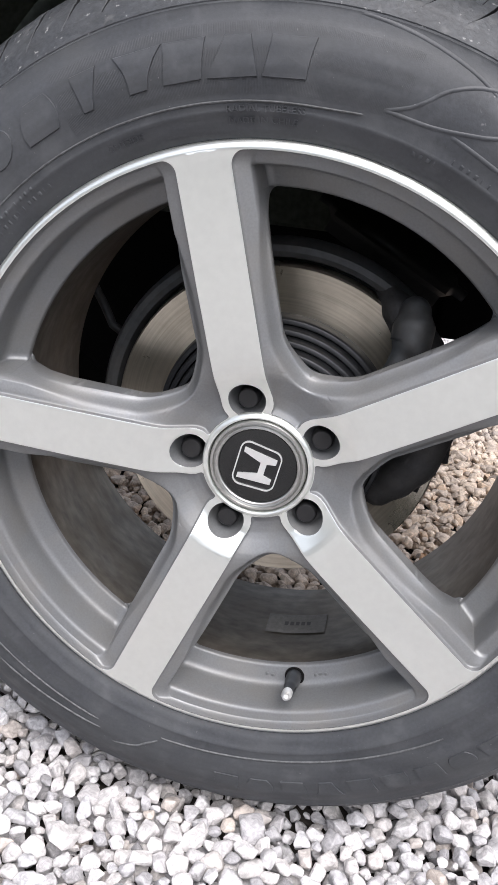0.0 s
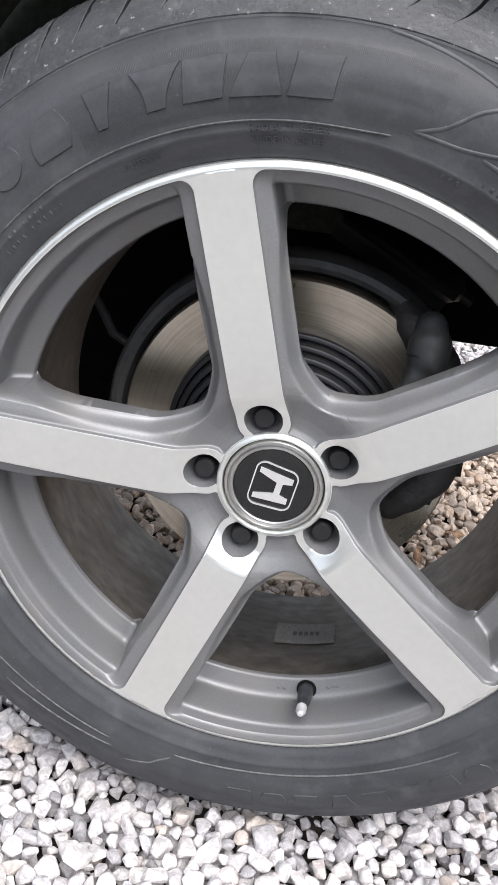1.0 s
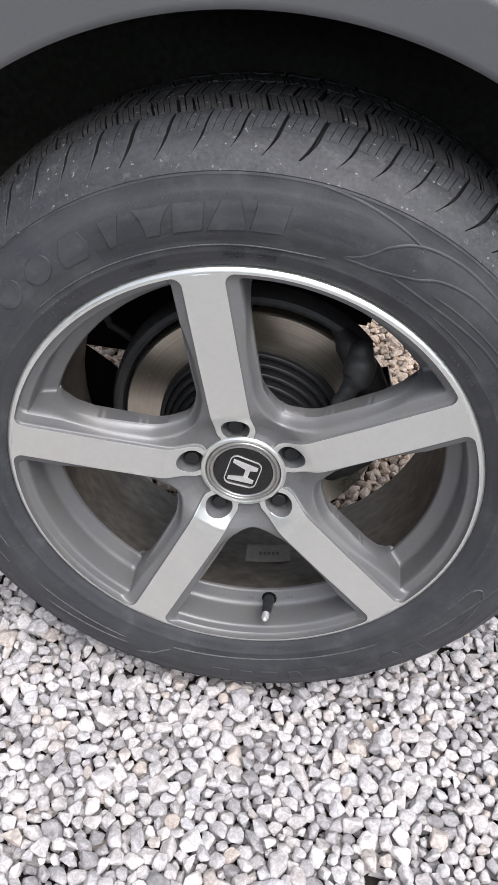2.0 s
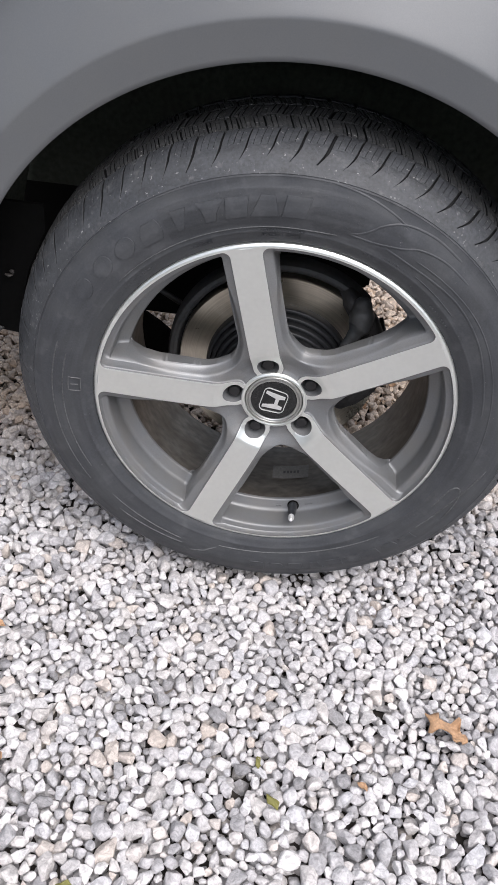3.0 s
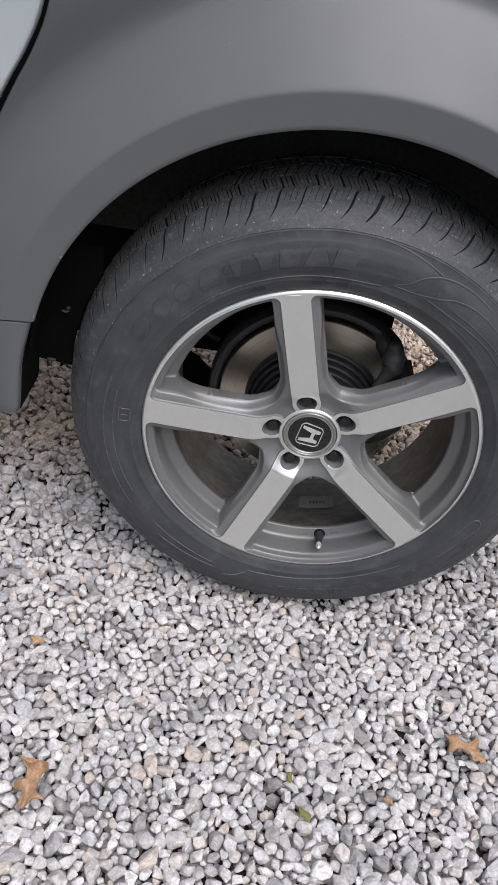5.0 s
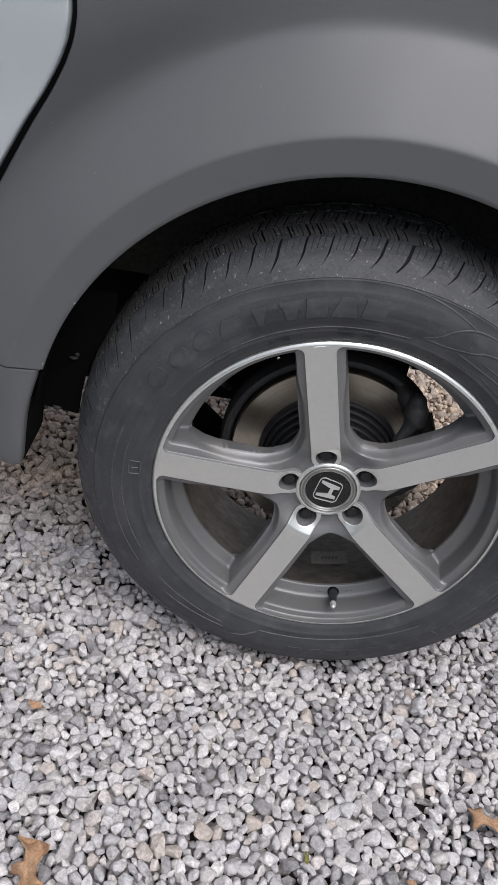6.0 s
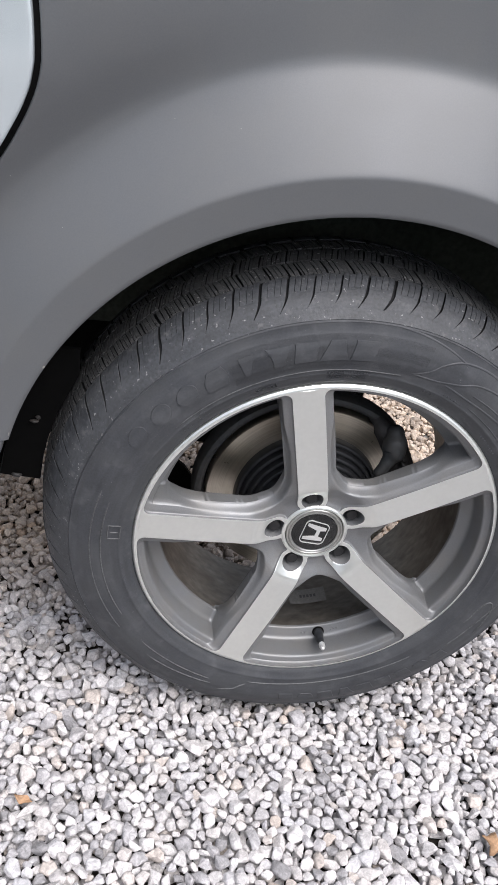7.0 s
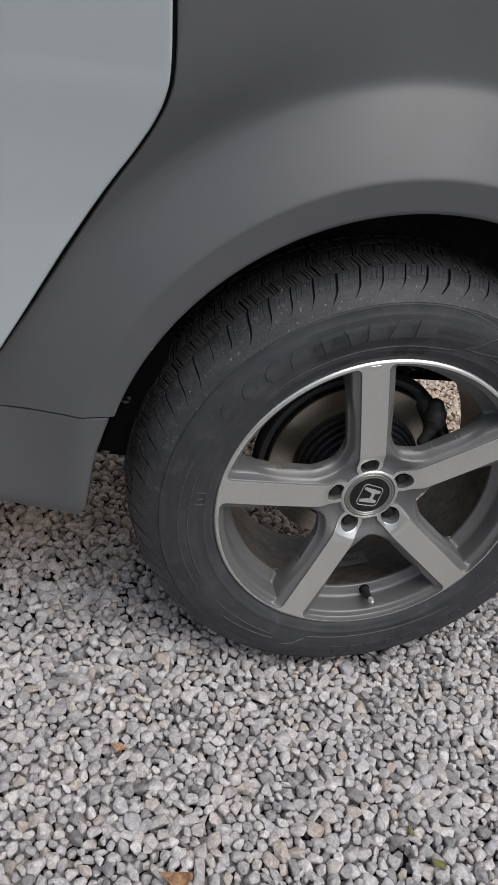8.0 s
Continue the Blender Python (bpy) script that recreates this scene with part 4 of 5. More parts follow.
def block_outline(deg, w0, wm, w1, r0=0.2838, r1=0.3085, lean=-0.9, n=8):
    """Outline of a plain block: its width in degrees below, at half height and above."""
    def width(k):
        return w0 * (1 - k) * (1 - 2 * k) + 4 * wm * k * (1 - k) + w1 * k * (2 * k - 1)
    side = [(k / n, 1) for k in range(n + 1)] + [(k / n, -1) for k in range(n, -1, -1)]
    return [(radians(deg + lean * k + sg * width(k) / 2), r0 + (r1 - r0) * k) for k, sg in side]


# plain raised blocks where the maker's mark stands: (degrees, width below, at half height, above)
for deg, w0, wm, w1 in ((125.0, 5.2, 5.8, 3.4), (117.6, 1.4, 2.6, 3.8), (110.2, 2.6, 3.6, 6.4), (104.2, 5.2, 5.2, 5.4), (97.6, 6.6, 4.9, 3.2), (90.9, 5.8, 5.4, 5.4)):
    raised_shape("raised_block", block_outline(deg, w0, wm, w1), 0.0012, wheel)
for deg in (148.2, 140.2, 132.6):
    oval = [(radians(deg - 0.45 + 2.8 * math.cos(2 * math.pi * k / 24) - 0.45 * math.sin(2 * math.pi * k / 24)), 0.2962 + 0.0123 * math.sin(2 * math.pi * k / 24)) for k in range(24)]
    raised_shape("raised_block", oval, 0.0012, wheel)
for k, (w0, wm, w1) in enumerate(((4.4, 4.2, 4.2), (3.0, 4.6, 3.0), (4.2, 4.2, 4.2), (2.4, 3.4, 4.8), (4.4, 4.2, 4.4), (4.6, 4.4, 3.4), (4.2, 4.4, 4.2), (3.0, 4.6, 3.2), (4.4, 4.2, 4.2))):
    raised_shape("raised_block", block_outline(-89.0 + 5.9 * k, w0, wm, w1, 0.2915, 0.3085, 0.4), 0.0010, wheel)
side_text("raised_letter", "RADIAL TUBELESS", 0.2635, 93.2, 0.0042)
side_text("raised_letter", "MADE IN CHILE", 0.2562, 93.6, 0.0042)
side_text("raised_letter", "OUTSIDE", 0.2560, 114.8, 0.0042)
for path, w, lift in (
        ([(0.2700, 140), (0.2700, 124), (0.2698, 110), (0.2698, 98), (0.2694, 86), (0.2712, 80)], 0.0018, 0.0011),
        ([(0.2775, 77.5), (0.2840, 74.6), (0.2909, 73.0), (0.3031, 70.7), (0.3138, 66.7), (0.3190, 60.0), (0.3180, 52.0)], 0.0024, 0.0014),
        ([(0.3266, 83.3), (0.3235, 76.9), (0.3174, 69.9), (0.3120, 66.0)], 0.0022, 0.0012),
        ([(0.2775, 77.5), (0.2790, 71.0), (0.2880, 65.0), (0.2990, 61.0), (0.3060, 55.0), (0.3070, 47.0)], 0.0024, 0.0014),
        ([(0.2792, 68.2), (0.2775, 60.6), (0.2800, 53.0), (0.2840, 44.0), (0.2830, 32.0), (0.2790, 22.0), (0.2760, 8.0)], 0.0026, 0.0014),
        ([(0.2860, 60.0), (0.2900, 48.0), (0.2926, 36.0), (0.2900, 22.0), (0.2860, 6.0), (0.2850, -8.0)], 0.0020, 0.0012),
        ([(0.2700, 58.0), (0.2700, 50.0), (0.2700, 42.0)], 0.0016, 0.0010),
        ([(0.3001, -134.7), (0.2965, -124.0), (0.2924, -112.9)], 0.0022, 0.0012),
        ([(0.2880, -140.0), (0.2860, -126.0), (0.2850, -114.0)], 0.0018, 0.0011),
        ([(0.3012, -109.9), (0.2930, -106.0), (0.2860, -104.5), (0.2781, -102.4)], 0.0024, 0.0013),
        ([(0.2740, -102.0), (0.2720, -90.0), (0.2710, -75.0), (0.2720, -60.0), (0.2740, -48.0)], 0.0018, 0.0011),
        ([(0.2850, 168.0), (0.2870, 180.0), (0.2870, 195.0), (0.2850, 208.0)], 0.0022, 0.0012),
        ([(0.2990, 165.0), (0.3010, 180.0), (0.3010, 196.0), (0.2990, 212.0)], 0.0022, 0.0012),
        ([(0.3060, -30.0), (0.3000, -22.0), (0.2900, -18.0), (0.2800, -20.0), (0.2780, -28.0)], 0.0024, 0.0013),
        ([(0.3100, -10.0), (0.3020, -16.0), (0.2930, -26.0), (0.2900, -38.0)], 0.0024, 0.0013)):
    worn = not 0 < path[0][1] < 90
    ridge("raised_line", path, w * (1.0 if worn else 1.5), lift * (0.9 if worn else 0.42), mat=WORNEDGE if worn else RUBBER)
# small boxed mark low on the bead
for pa, pb in (((0.2630, 176.0), (0.2630, 180.5)), ((0.2790, 175.6), (0.2790, 180.0)), ((0.2630, 176.0), (0.2790, 175.6)), ((0.2630, 180.5), (0.2790, 180.0)), ((0.2660, 178.2), (0.2760, 178.0))):
    ridge("mark_edge", [pa, ((pa[0] + pb[0]) / 2, (pa[1] + pb[1]) / 2), pb], 0.0017, 0.0014, mat=WORNEDGE)
for r, d0, d1 in ((0.2655, 66.5, 59.5), (0.2560, 141.0, 128.0), (0.2620, 139.0, 131.0), (0.2585, 72.0, 67.5), (0.2540, 48.0, 38.0), (0.2600, -170.0, -160.0)):
    n = int(abs(d1 - d0) / 1.1)
    for k in range(n):
        a = d0 + (d1 - d0) * k / n
        w = (0.75, 0.40, 0.62, 0.30, 0.70)[(k * 3 + n) % 5]
        raised_on_side("raised_dash", [((radians(a), r), (radians(a - w), r), (radians(a - w), r + 0.0038), (radians(a), r + 0.0038))], 0.0004, wheel)
# fine radial hatching behind the mark
hv, hf = [], []
for k in range(230):
    a = radians(121 - k * 0.2)
    for r in (0.2745, 0.283, 0.292, 0.301, 0.3105, 0.3155):
        for da, up in ((-0.00075, -0.0002), (0.0, 0.00042), (0.00075, -0.0002)):
            hv.append(wheel_point(r, a + da, side_y(r) - up))
    b = k * 18
    hf += [(b + i * 3 + j, b + i * 3 + j + 1, b + i * 3 + j + 4, b + i * 3 + j + 3) for i in range(5) for j in range(2)]
tagged(part_mesh("hatching", recalc(mesh_of("hatching", hv, hf, RUBBER)), wheel, "fine radial hatching moulded in the sidewall"), kind="stuff")

# faded paper label inside the barrel
lv, lf = [], []
for i in range(13):
    a = radians(-86.2 + 15.9 * i / 12)
    lv += [wheel_point(0.2102, a, 0.1005), wheel_point(0.2103, a, 0.1315)]
lf = [(2 * i, 2 * i + 1, 2 * i + 3, 2 * i + 2) for i in range(12)]
part_mesh("barrel_label", recalc(mesh_of("barrel_label", lv, lf, STICKER)), wheel, "faded paper label")
for k in range(5):
    a = radians(-81.5 + 1.5 * k)
    bars = [wheel_point(0.2098, a, 0.113), wheel_point(0.2098, a + radians(1.0), 0.113), wheel_point(0.2098, a + radians(1.0), 0.119), wheel_point(0.2098, a, 0.119)]
    part_mesh("label_bar", mesh_of("label_bar", bars, [(0, 1, 2, 3)], INK), wheel)

# ---- brake ----
lathe_part("brake_disc", [(0.100, 0.110), (0.1435, 0.110), (0.1450, 0.112), (0.1450, 0.128), (0.100, 0.130)], ROTOR, wheel, "worn brake disc with rusty steel face", 128)
hat = [(0.1052, 0.1105), (0.1046, 0.1020)]
for k in range(6):
    r, y = 0.1040 - 0.0066 * k, 0.0975 - 0.0085 * k
    hat += [(r, y + 0.0020), (r - 0.0006, y), (r - 0.0016, y - 0.0008), (r - 0.0046, y - 0.0012), (r - 0.0052, y - 0.0002), (r - 0.0058, y + 0.0026)]
lathe_part("disc_hat", hat + [(0.060, 0.0500), (0.0, 0.0480)], HATSTEEL, wheel, "black stepped brake drum hat", 128, sharp=60)
lathe_part("backing_plate", [(0.1470, 0.132), (0.1485, 0.122), (0.1505, 0.1155), (0.1550, 0.1130), (0.1600, 0.1150), (0.1632, 0.121), (0.1640, 0.140), (0.08, 0.145)], SHIELD, wheel, "black brake backing plate with rolled lip", 128, radians(44), radians(205))


def lump(name, spots, mat, label=""):
    """Rounded castings: overlapping bevelled blocks given as (radius, degrees, y, sizes, bevel)."""
    bm = bmesh.new()
    for r, deg, y, size, bevel in spots:
        a = radians(deg)
        piece = boxed(size, (r * math.cos(a), y, HUB_Z + r * math.sin(a)), bevel, 3, Matrix.Rotation(-a, 4, "Y"))
        me = bpy.data.meshes.new("piece")
        piece.to_mesh(me)
        piece.free()
        bm.from_mesh(me)
        bpy.data.meshes.remove(me)
    return part(name, bm, mat, wheel, label)


def limb(name, stops, mat, label="", sides=16):
    """A rounded casting along (radius, degrees, y, thickness) stops, closed by domed ends."""
    pts = [(Vector(wheel_point(r, radians(d), y)), w) for r, d, y, w in stops]
    line = []
    for i in range(len(pts) - 1):
        for k in range(6):
            t = k / 6
            e = t * t * (3 - 2 * t)
            line.append((pts[i][0].lerp(pts[i + 1][0], t), pts[i][1] + (pts[i + 1][1] - pts[i][1]) * e))
    line.append(pts[-1])
    head = [(line[0][0] - (line[1][0] - line[0][0]).normalized() * line[0][1] * math.sin(a), line[0][1] * math.cos(a)) for a in (1.5, 1.2, 0.8, 0.4)]
    tail = [(line[-1][0] + (line[-1][0] - line[-2][0]).normalized() * line[-1][1] * math.sin(a), line[-1][1] * math.cos(a)) for a in (0.4, 0.8, 1.2, 1.5)]
    line = head + line + tail
    bm = bmesh.new()
    rings = []
    for i, (c, w) in enumerate(line):
        d = (line[min(i + 1, len(line) - 1)][0] - line[max(i - 1, 0)][0]).normalized()
        u = d.cross(Vector((0, 1, 0))).normalized()
        v = d.cross(u)
        rings.append([bm.verts.new(c + (u * math.cos(6.28319 * k / sides) + v * math.sin(6.28319 * k / sides)) * w) for k in range(sides)])
    for a, b in zip(rings, rings[1:]):
        for k in range(sides):
            bm.faces.new((a[k], a[(k + 1) % sides], b[(k + 1) % sides], b[k]))
    bm.faces.new(rings[0])
    bm.faces.new(rings[-1])
    return part(name, bm, mat, wheel, label)


# valve in the lowest pocket, leaning towards the axle out of its hole
def round_plate(name, at, towards, radius, mat):
    """A small round plate at a place, facing along a direction."""
    bm = bmesh.new()
    m = Matrix.Translation(at) @ (Vector(towards) - Vector(at)).to_track_quat("Z", "Y").to_matrix().to_4x4()
    bmesh.ops.create_cone(bm, cap_ends=True, segments=28, radius1=radius, radius2=radius * 0.94, depth=0.0016, matrix=m)
    return part(name, bm, mat, wheel, smooth=False)


VALVE = -76.6
round_plate("valve_hole", wheel_point(0.2213, radians(VALVE), 0.0484), wheel_point(0.2122, radians(VALVE), 0.016), 0.0092, SEAL)
limb("valve_stem", [(0.2213, VALVE, 0.050, 0.0072), (0.2185, VALVE, 0.040, 0.0068), (0.2150, VALVE, 0.026, 0.0058), (0.2122, VALVE, 0.016, 0.0046)], HATSTEEL, "black rubber valve stem")
limb("valve_cap", [(0.2118, VALVE, 0.0145, 0.0047), (0.2100, VALVE, 0.0085, 0.0047), (0.2090, VALVE, 0.0050, 0.0034)], EMBLEM, "bright metal valve cap", 12)
# worn cast marks on the ring beside the valve
for deg, r in ((-83.2, 0.2210), (-81.8, 0.2214), (-71.4, 0.2212), (-70.2, 0.2208), (-69.0, 0.2212)):
    y = lerp_table(BASE_Y, r)
    part("ring_mark", boxed((0.0032, 0.0008, 0.0042), wheel_point(r, radians(deg), y), 0.0003, 1, Matrix.Rotation(-radians(deg + 90), 4, "Y")), PAINT, wheel)

limb("brake_caliper", [(0.154, 60, 0.124, 0.009), (0.150, 52, 0.112, 0.015), (0.146, 38, 0.108, 0.018), (0.142, 24, 0.108, 0.020), (0.136, 10, 0.106, 0.021), (0.126, -3, 0.105, 0.021), (0.114, -13, 0.104, 0.019), (0.106, -22, 0.104, 0.015)], BLACKIRON, "black cast iron brake caliper")
lump("caliper_body", [(0.140, 22, 0.128, (0.042, 0.060, 0.070), 0.012), (0.128, 2, 0.122, (0.050, 0.050, 0.050), 0.012), (0.118, -14, 0.116, (0.040, 0.034, 0.030), 0.009), (0.158, 12, 0.135, (0.014, 0.030, 0.040), 0.005)], BLACKIRON)
limb("caliper_bracket", [(0.161, 50, 0.096, 0.013), (0.153, 47, 0.090, 0.017), (0.143, 43.5, 0.086, 0.0165), (0.131, 41.5, 0.082, 0.0100), (0.121, 39.5, 0.080, 0.0085), (0.112, 37, 0.079, 0.0090)], SHIELD, "dusty grey iron caliper bracket")
lump("guide_pin", [(0.146, 31, 0.088, (0.016, 0.030, 0.020), 0.006), (0.148, 20, 0.094, (0.020, 0.026, 0.026), 0.006)], BLACKIRON)
limb("brake_hose", [(0.260, 150, 0.22, 0.0045), (0.2353, 158, 0.22, 0.0045), (0.208, 164, 0.22, 0.0045), (0.195, 168.5, 0.22, 0.0045), (0.165, 172, 0.22, 0.0045)], SHIELD, "thin black brake hose behind the wheel", 10)
lump("knuckle", [(0.05, 95, 0.20, (0.11, 0.10, 0.11), 0.025)], BLACK, "black suspension knuckle")
lump("shock_absorber", [(0.165, 62, 0.26, (0.05, 0.05, 0.17), 0.020)], BLACK)
part("trailing_arm", plate([(-0.262, 0.378), (-0.217, 0.350), (-0.192, 0.334), (-0.166, 0.312), (-0.148, 0.286), (-0.150, 0.262), (-0.172, 0.240), (-0.235, 0.236), (-0.262, 0.262)], 0.215, 0.008), LINER, wheel, "black trailing arm beside the wheel", smooth=False)

# ---- gravel ----
def stone_shape(seed, fine):
    """A chip of crushed stone: the hull of scattered points, its edges worn a little."""
    rnd = np.random.RandomState(seed)
    bm = bmesh.new()
    n = 12 if fine else 10
    axes = np.array([rnd.uniform(1.0, 1.48), rnd.uniform(0.78, 1.0), rnd.uniform(0.58, 0.82)])
    for k in range(n):
        z = 1 - 2 * (k + 0.5) / n
        a = k * 2.39996 + rnd.uniform(-0.5, 0.5)
        d = np.array([math.sqrt(1 - z * z) * math.cos(a), math.sqrt(1 - z * z) * math.sin(a), z]) + rnd.normal(0, 0.22, 3)
        d = d / np.linalg.norm(d) * rnd.uniform(0.88, 1.12) * axes
        bm.verts.new(d)
    bmesh.ops.convex_hull(bm, input=bm.verts)
    loose = [v for v in bm.verts if not v.link_faces]
    bmesh.ops.delete(bm, geom=loose, context="VERTS")
    if fine:
        bmesh.ops.dissolve_limit(bm, angle_limit=radians(14), verts=bm.verts[:], edges=bm.edges[:])
        bmesh.ops.bevel(bm, geom=bm.edges[:], offset=0.095, segments=1, affect="EDGES", clamp_overlap=True)
    bmesh.ops.recalc_face_normals(bm, faces=bm.faces)
    bmesh.ops.triangulate(bm, faces=bm.faces)
    bm.verts.index_update()
    v = np.array([p.co[:] for p in bm.verts])
    f = np.array([[p.index for p in t.verts] for t in bm.faces])
    bm.free()
    return v, f


def rotations(rnd, n):
    """Stones lie mostly on their flat side, turned at random."""
    def turn(axis, a):
        c, s, o, i = np.cos(a), np.sin(a), np.zeros(n), np.ones(n)
        rows = {"x": (i, o, o, o, c, -s, o, s, c), "z": (c, -s, o, s, c, o, o, o, i)}[axis]
        return np.stack(rows, axis=1).reshape(n, 3, 3)
    tilt = rnd.normal(0, radians(38), n)
    return np.einsum("nij,njk,nkl->nil", turn("z", rnd.uniform(0, 6.283, n)), turn("x", tilt), turn("z", rnd.uniform(0, 6.283, n)))


def scatter(seed, x0, x1, y0, y1, pitch, z, dz, spread=False):
    rnd = np.random.RandomState(seed)
    nx, ny = int((x1 - x0) / pitch), int((y1 - y0) / (pitch * 0.87))
    gx, gy = np.meshgrid(np.arange(nx), np.arange(ny))
    x = x0 + (gx + 0.5 * (gy % 2)).ravel() * pitch
    y = y0 + gy.ravel() * pitch * 0.87
    p = np.stack([x, y, np.full(x.shape, z)], axis=1)
    p += rnd.uniform(-1, 1, p.shape) * np.array([pitch * 0.38, pitch * 0.38, dz])
    size = 0.0092 * np.exp(rnd.normal(0, 0.27, len(p))) * pitch / 0.0163
    size = np.clip(size, 0.0050, 0.0155)
    if spread:
        for _ in range(8):
            push = np.zeros((len(p), 2))
            for k in range(0, len(p), 500):
                d = p[k:k + 500, None, :2] - p[None, :, :2]
                dist = np.hypot(d[..., 0], d[..., 1]) + 1e-9
                want = (size[k:k + 500, None] + size[None]) * 0.93
                lack = np.where((dist < want) & (dist > 1e-6), want - dist, 0)
                push[k:k + 500] = (d / dist[..., None] * lack[..., None]).sum(axis=1) * 0.35
            p[:, :2] += np.clip(push, -0.006, 0.006)
    return p, size, rotations(rnd, len(p))


def gravel_mesh(name, sets, shapes, smooth=True):
    vs, fs, off = [], [], 0
    for p, size, rot in sets:
        pick = np.random.RandomState(len(p)).randint(0, len(shapes), len(p))
        for s, (v, f) in enumerate(shapes):
            k = np.where(pick == s)[0]
            if not len(k):
                continue
            w = np.einsum("nij,vj->nvi", rot[k], v) * size[k][:, None, None] + p[k][:, None, :]
            vs.append(w.reshape(-1, 3))
            fs.append((f[None] + (np.arange(len(k)) * len(v))[:, None, None] + off).reshape(-1, 3))
            off += len(k) * len(v)
    v, f = np.concatenate(vs), np.concatenate(fs)
    me = bpy.data.meshes.new(name)
    me.vertices.add(len(v))
    me.vertices.foreach_set("co", v.ravel())
    me.loops.add(f.size)
    me.loops.foreach_set("vertex_index", f.ravel().astype(np.int32))
    me.polygons.add(len(f))
    me.polygons.foreach_set("loop_start", np.arange(0, f.size, 3, dtype=np.int32))
    me.polygons.foreach_set("use_smooth", np.full(len(f), smooth))
    me.update(calc_edges=True)
    me.materials.append(STONE)
    return me


fine_shapes = [stone_shape(s, True) for s in range(20)]
rough_shapes = [stone_shape(s + 50, False) for s in range(14)]


def outside(s, x0, x1, y0, y1):
    p, size, rot = s
    k = ~((p[:, 0] > x0) & (p[:, 0] < x1) & (p[:, 1] > y0) & (p[:, 1] < y1))
    return p[k], size[k], rot[k]


def clear_of_tyre(s):
    p, size, rot = s
    top = np.hypot(p[:, 0], p[:, 2] + size * 0.6 - HUB_Z)
    k = ~((top < 0.366) & (p[:, 1] > 0.012) & (p[:, 1] < 0.20))
    return p[k], size[k], rot[k]


near = (-0.64, 0.56, -0.56, 0.14)
mid = (-0.70, 0.80, 0.14, 1.20)
near_top = clear_of_tyre(scatter(1, *near, 0.0168, -0.005, 0.0048, True))
near_low = scatter(2, *near, 0.0165, -0.0225, 0.0025, True)
near_low[0][:, 2] -= 0.006 * np.clip((-0.26 - near_low[0][:, 1]) / 0.14, 0, 1)
wide = (-1.7, 1.5, -1.0, 2.1)
mid_top = clear_of_tyre(scatter(5, *mid, 0.0163, -0.006, 0.004))
mid_low = scatter(6, *mid, 0.0165, -0.0175, 0.0025)
wide_top = clear_of_tyre(outside(outside(scatter(3, *wide, 0.0185, -0.007, 0.005), *near), *mid))

# a few bare spots where the damp soil shows between the stones
BARE = [(0.097, -0.458, 0.017), (0.100, -0.403, 0.014), (0.209, -0.204, 0.011), (0.018, -0.346, 0.016), (-0.242, -0.284, 0.010), (0.304, -0.374, 0.012), (0.262, -0.247, 0.011)]


def thinned(s, share):
    p, size, rot = s
    k = np.ones(len(p), bool)
    for x, y, r in BARE:
        k &= np.hypot(p[:, 0] - x, p[:, 1] - y) > r * share
    return p[k], size[k], rot[k]


near_top, near_low = thinned(near_top, 1.0), thinned(near_low, 0.55)
p, size, rot = near_top
apart = (np.abs(p[:, 0]) < 0.14) & (p[:, 1] > -0.27) & (p[:, 1] < -0.02)
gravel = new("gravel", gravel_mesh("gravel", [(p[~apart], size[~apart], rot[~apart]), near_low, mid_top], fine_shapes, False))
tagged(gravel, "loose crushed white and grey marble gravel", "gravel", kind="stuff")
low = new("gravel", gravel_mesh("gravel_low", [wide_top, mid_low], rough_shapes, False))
tagged(low, "loose white and grey gravel farther round the car", "gravel", kind="stuff")
stone_meshes = [mesh_of("stone", v * 0.0105, [tuple(int(i) for i in t) for t in f], STONE, smooth=False) for v, f in fine_shapes]
rnd = random.Random(9)
for k in np.where(apart)[0]:
    st = new("stone", rnd.choice(stone_meshes))
    st.parent = ground
    st.matrix_basis = Matrix.Translation(p[k]) @ Matrix(rot[k].tolist()).to_4x4() @ Matrix.Scale(float(size[k]) / 0.0105, 4)

# ---- leaves and scraps on the gravel ----
LOBES = {"broad": ([(0, .03), (.06, .09), (.2, .10), (.33, .11), (.40, .40), (.46, .42), (.54, .14), (.72, .13), (.84, .30), (.90, .36), (.96, .20), (1, .05)],
                   [(0, .03), (.06, .10), (.18, .15), (.26, .40), (.32, .42), (.42, .18), (.58, .13), (.74, .19), (.84, .32), (.92, .30), (1, .04)]),
         "narrow": ([(0, .02), (.10, .05), (.18, .20), (.24, .24), (.30, .09), (.44, .07), (.55, .09), (.63, .27), (.70, .29), (.76, .12), (.84, .09), (.90, .17), (.96, .13), (1, .02)],
                    [(0, .02), (.10, .05), (.20, .10), (.28, .25), (.35, .23), (.41, .09), (.58, .08), (.68, .11), (.76, .26), (.84, .22), (.89, .09), (.95, .12), (1, .02)]),
         "scrap": ([(0, .02), (.3, .18), (.6, .24), (.85, .14), (1, .02)], [(0, .02), (.3, .22), (.55, .20), (.85, .16), (1, .02)])}


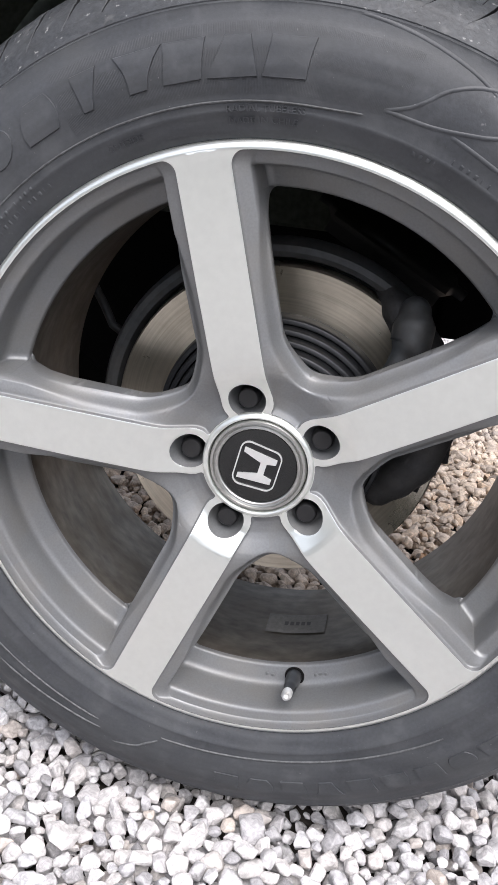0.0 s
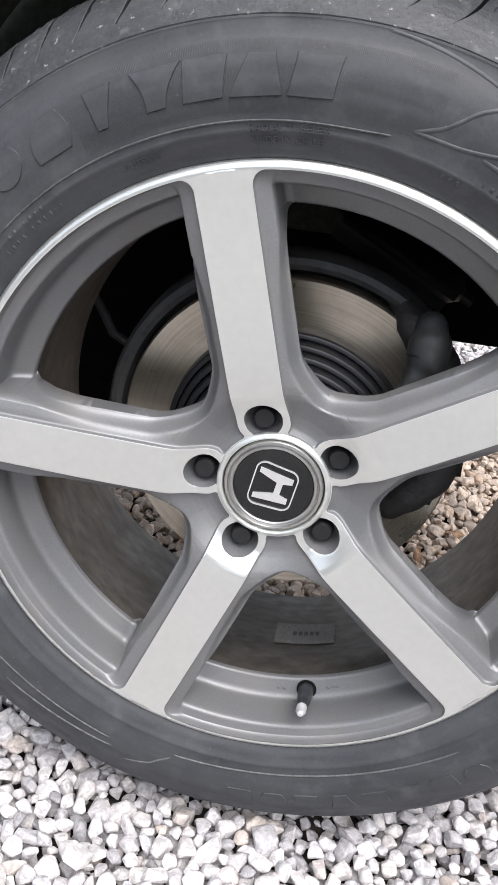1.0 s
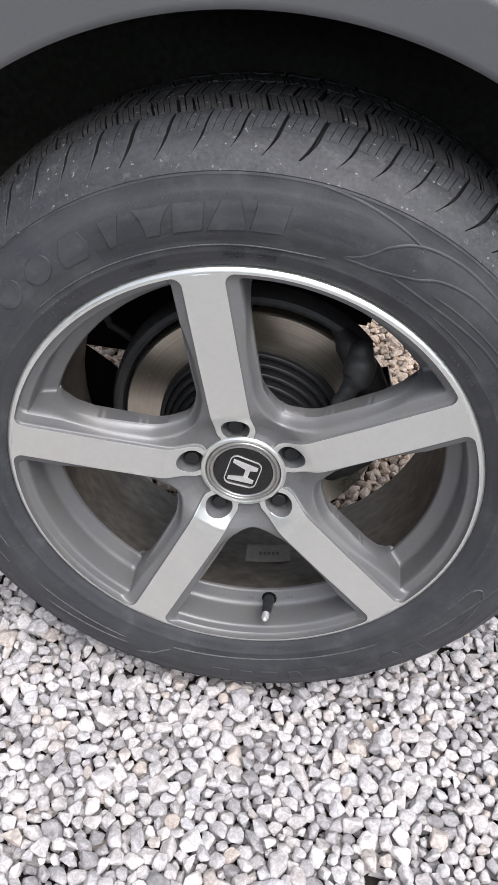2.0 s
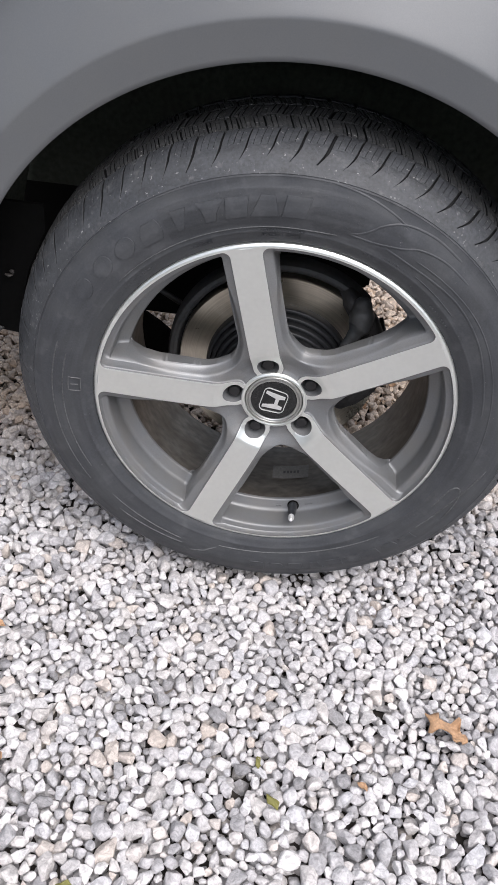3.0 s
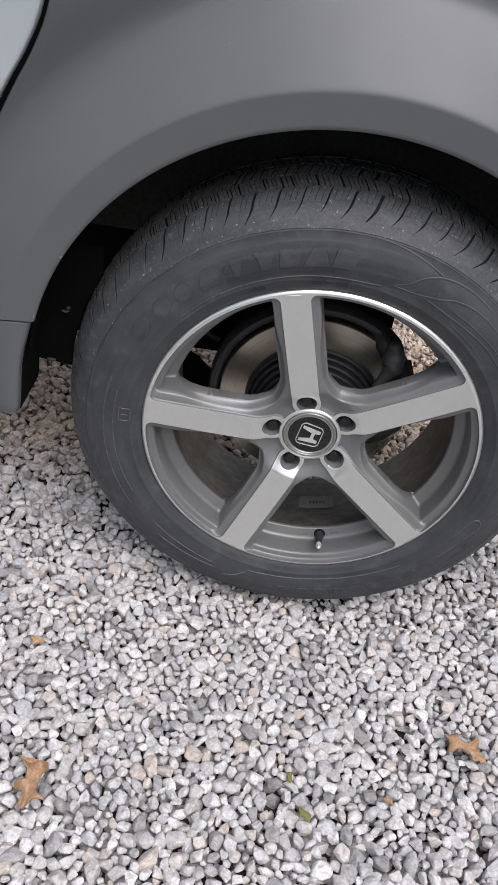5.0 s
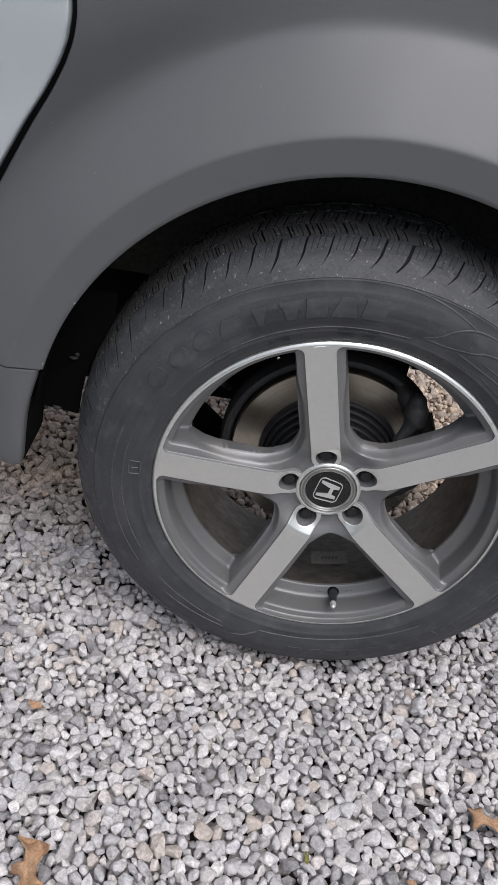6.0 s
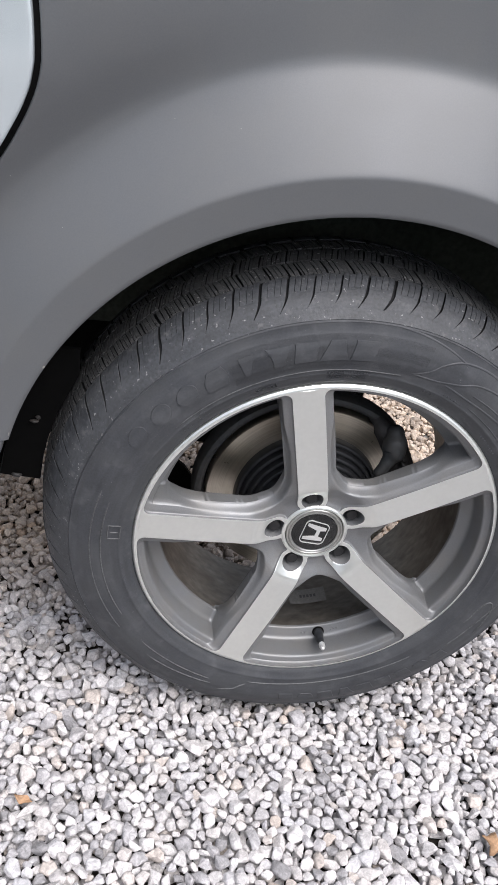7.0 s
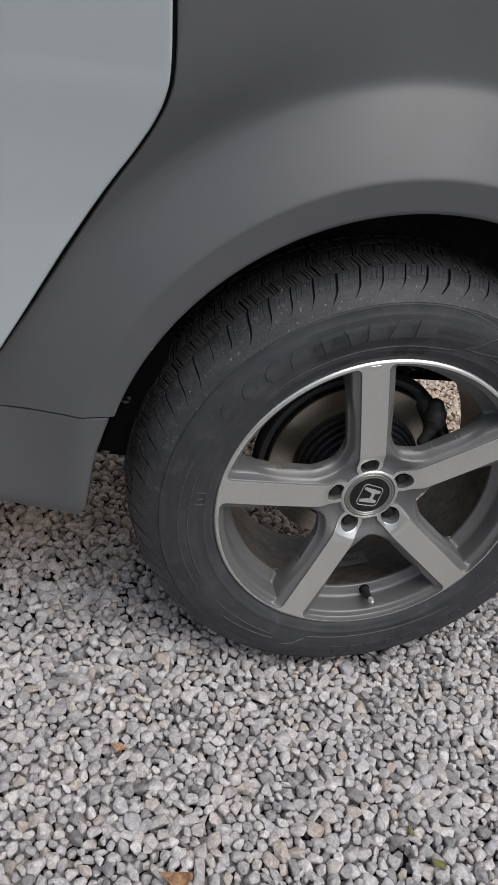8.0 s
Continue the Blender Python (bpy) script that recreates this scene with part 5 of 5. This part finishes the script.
def leaf_mesh(name, length, seed, mat, lobed):
    """A dry leaf, lobed and curled, with a raised midrib and a stalk."""
    rnd = random.Random(seed)
    n, m = 60, 6
    verts, faces = [], []
    ph = [rnd.uniform(0, 6.28) for _ in range(4)]
    left, right = LOBES[lobed]
    for i in range(n + 1):
        u = i / n
        for j in range(-m, m + 1):
            v = j / m
            w = lerp_table(left if v < 0 else right, u)
            bend = 0.06 * math.sin(u * 2.6 + ph[3])
            x = (v * w + bend) * length
            y = (u - 0.5 - 0.10 * abs(v) * w) * length
            z = length * (0.07 * math.sin(u * 4.0 + ph[1]) + 0.95 * (abs(v) * w) ** 1.2 * math.sin(u * 7 + ph[2] + 2.5 * v) + 0.05 * (abs(v) * w) + 0.012 * (1 - abs(v)) ** 4)
            verts.append((x, y, z))
    k = 2 * m + 1
    for i in range(n):
        faces += [(i * k + j, i * k + j + 1, (i + 1) * k + j + 1, (i + 1) * k + j) for j in range(k - 1)]
    return mesh_of(name, verts, faces, mat)


for name, length, seed, mat, lobed, m, label in (
        ("oak_leaf", 0.066, 1, LEAF, "broad", pose(-0.309, -0.382, 0.012, 4, -4, -12), "dry brown lobed oak leaf lying on the gravel"),
        ("oak_leaf", 0.068, 2, LEAF, "narrow", pose(0.297, -0.228, 0.012, -4, 6, -122), "curled brown oak leaf lying on the gravel"),
        ("leaf_scrap", 0.026, 3, LEAF, "scrap", pose(-0.367, -0.147, 0.009, 10, 5, 80), "small brown scrap of dry leaf"),
        ("leaf_scrap", 0.024, 4, LEAFGREEN, "scrap", pose(0.061, -0.367, 0.006, 20, 5, 40), "small yellow-green scrap of leaf"),
        ("leaf_scrap", 0.018, 5, LEAFGREEN, "scrap", pose(0.038, -0.315, 0.006, -10, 15, 10), "small yellow-green scrap of leaf"),
        ("leaf_scrap", 0.020, 6, LEAFGREEN, "scrap", pose(-0.174, -0.499, 0.006, 10, 10, 100), "small green scrap of leaf"),
        ("leaf_scrap", 0.028, 7, LEAF, "scrap", pose(0.139, -0.484, 0.008, 0, 20, 5), "narrow brown scrap of dry leaf"),
        ("leaf_scrap", 0.030, 9, LEAF, "scrap", pose(-0.235, 0.430, 0.008, 10, 10, 30), "brown leaf litter lying under the car"),
        ("leaf_scrap", 0.034, 10, LEAF, "scrap", pose(-0.190, 0.395, 0.008, -8, 12, 120), "brown leaf litter lying under the car"),
        ("leaf_scrap", 0.026, 11, LEAF, "scrap", pose(-0.150, 0.460, 0.008, 14, -6, 75), "brown leaf litter lying under the car"),
        ("leaf_scrap", 0.030, 12, LEAF, "scrap", pose(-0.270, 0.480, 0.008, 4, 16, 160), "brown leaf litter lying under the car"),
        ("leaf_scrap", 0.032, 13, LEAF, "scrap", pose(0.190, 0.520, 0.008, 10, 8, 20), "brown leaf litter lying under the car"),
        ("leaf_scrap", 0.028, 14, LEAF, "scrap", pose(0.250, 0.600, 0.008, -10, 4, 95), "brown leaf litter lying under the car"),
        ("leaf_scrap", 0.020, 8, LEAF, "scrap", pose(0.180, -0.330, 0.006, 12, 0, 70), "small brown scrap of dry leaf")):
    lf_ob = new(name, leaf_mesh(name, length, seed, mat, lobed))
    lf_ob.matrix_basis = m
    thick = lf_ob.modifiers.new("thickness", "SOLIDIFY")
    thick.thickness = 0.0004
    tagged(lf_ob, label, "leaf", kind="")


# ---- scuffs and a torn clip on the arch lip ----
def crumb(name, at, size, mat, seed, label=""):
    v, f = stone_shape(seed, True)
    me = mesh_of(name, v * np.array(size) + np.array(at), [tuple(int(i) for i in t) for t in f], mat)
    return part_mesh(name, me, car, label)


crumb("lip_scuff", (-0.3625, 0.0055, 0.587), (0.0024, 0.0010, 0.0042), CHIP, 71, "pale scuff on the arch lip")
crumb("lip_scuff", (-0.4010, 0.0060, 0.493), (0.0017, 0.0014, 0.0056), CHIP, 72)
crumb("lip_scuff", (-0.2900, 0.0062, 0.6870), (0.0050, 0.0010, 0.0012), CHIP, 73)
for x, z, w, h in ((-0.2395, 0.861, 0.0010, 0.0006), (-0.1735, 0.862, 0.0010, 0.0006), (-0.3455, 0.743, 0.0011, 0.0008), (-0.400, 0.786, 0.0007, 0.0016)):
    crumb("paint_chip", (x, panel_y(x, z) + 0.0002, z), (w, 0.0005, h), CHIP, 80)
crumb("torn_clip", (-0.3800, 0.0880, 0.4600), (0.0055, 0.0040, 0.0035), CAST, 75, "torn greyish plastic clip on the liner flap")
crumb("torn_clip", (-0.3755, 0.0885, 0.4655), (0.0032, 0.0030, 0.0060), CAST, 76)
crumb("torn_clip", (-0.4020, 0.0880, 0.3740), (0.0060, 0.0040, 0.0050), SHIELD, 77)
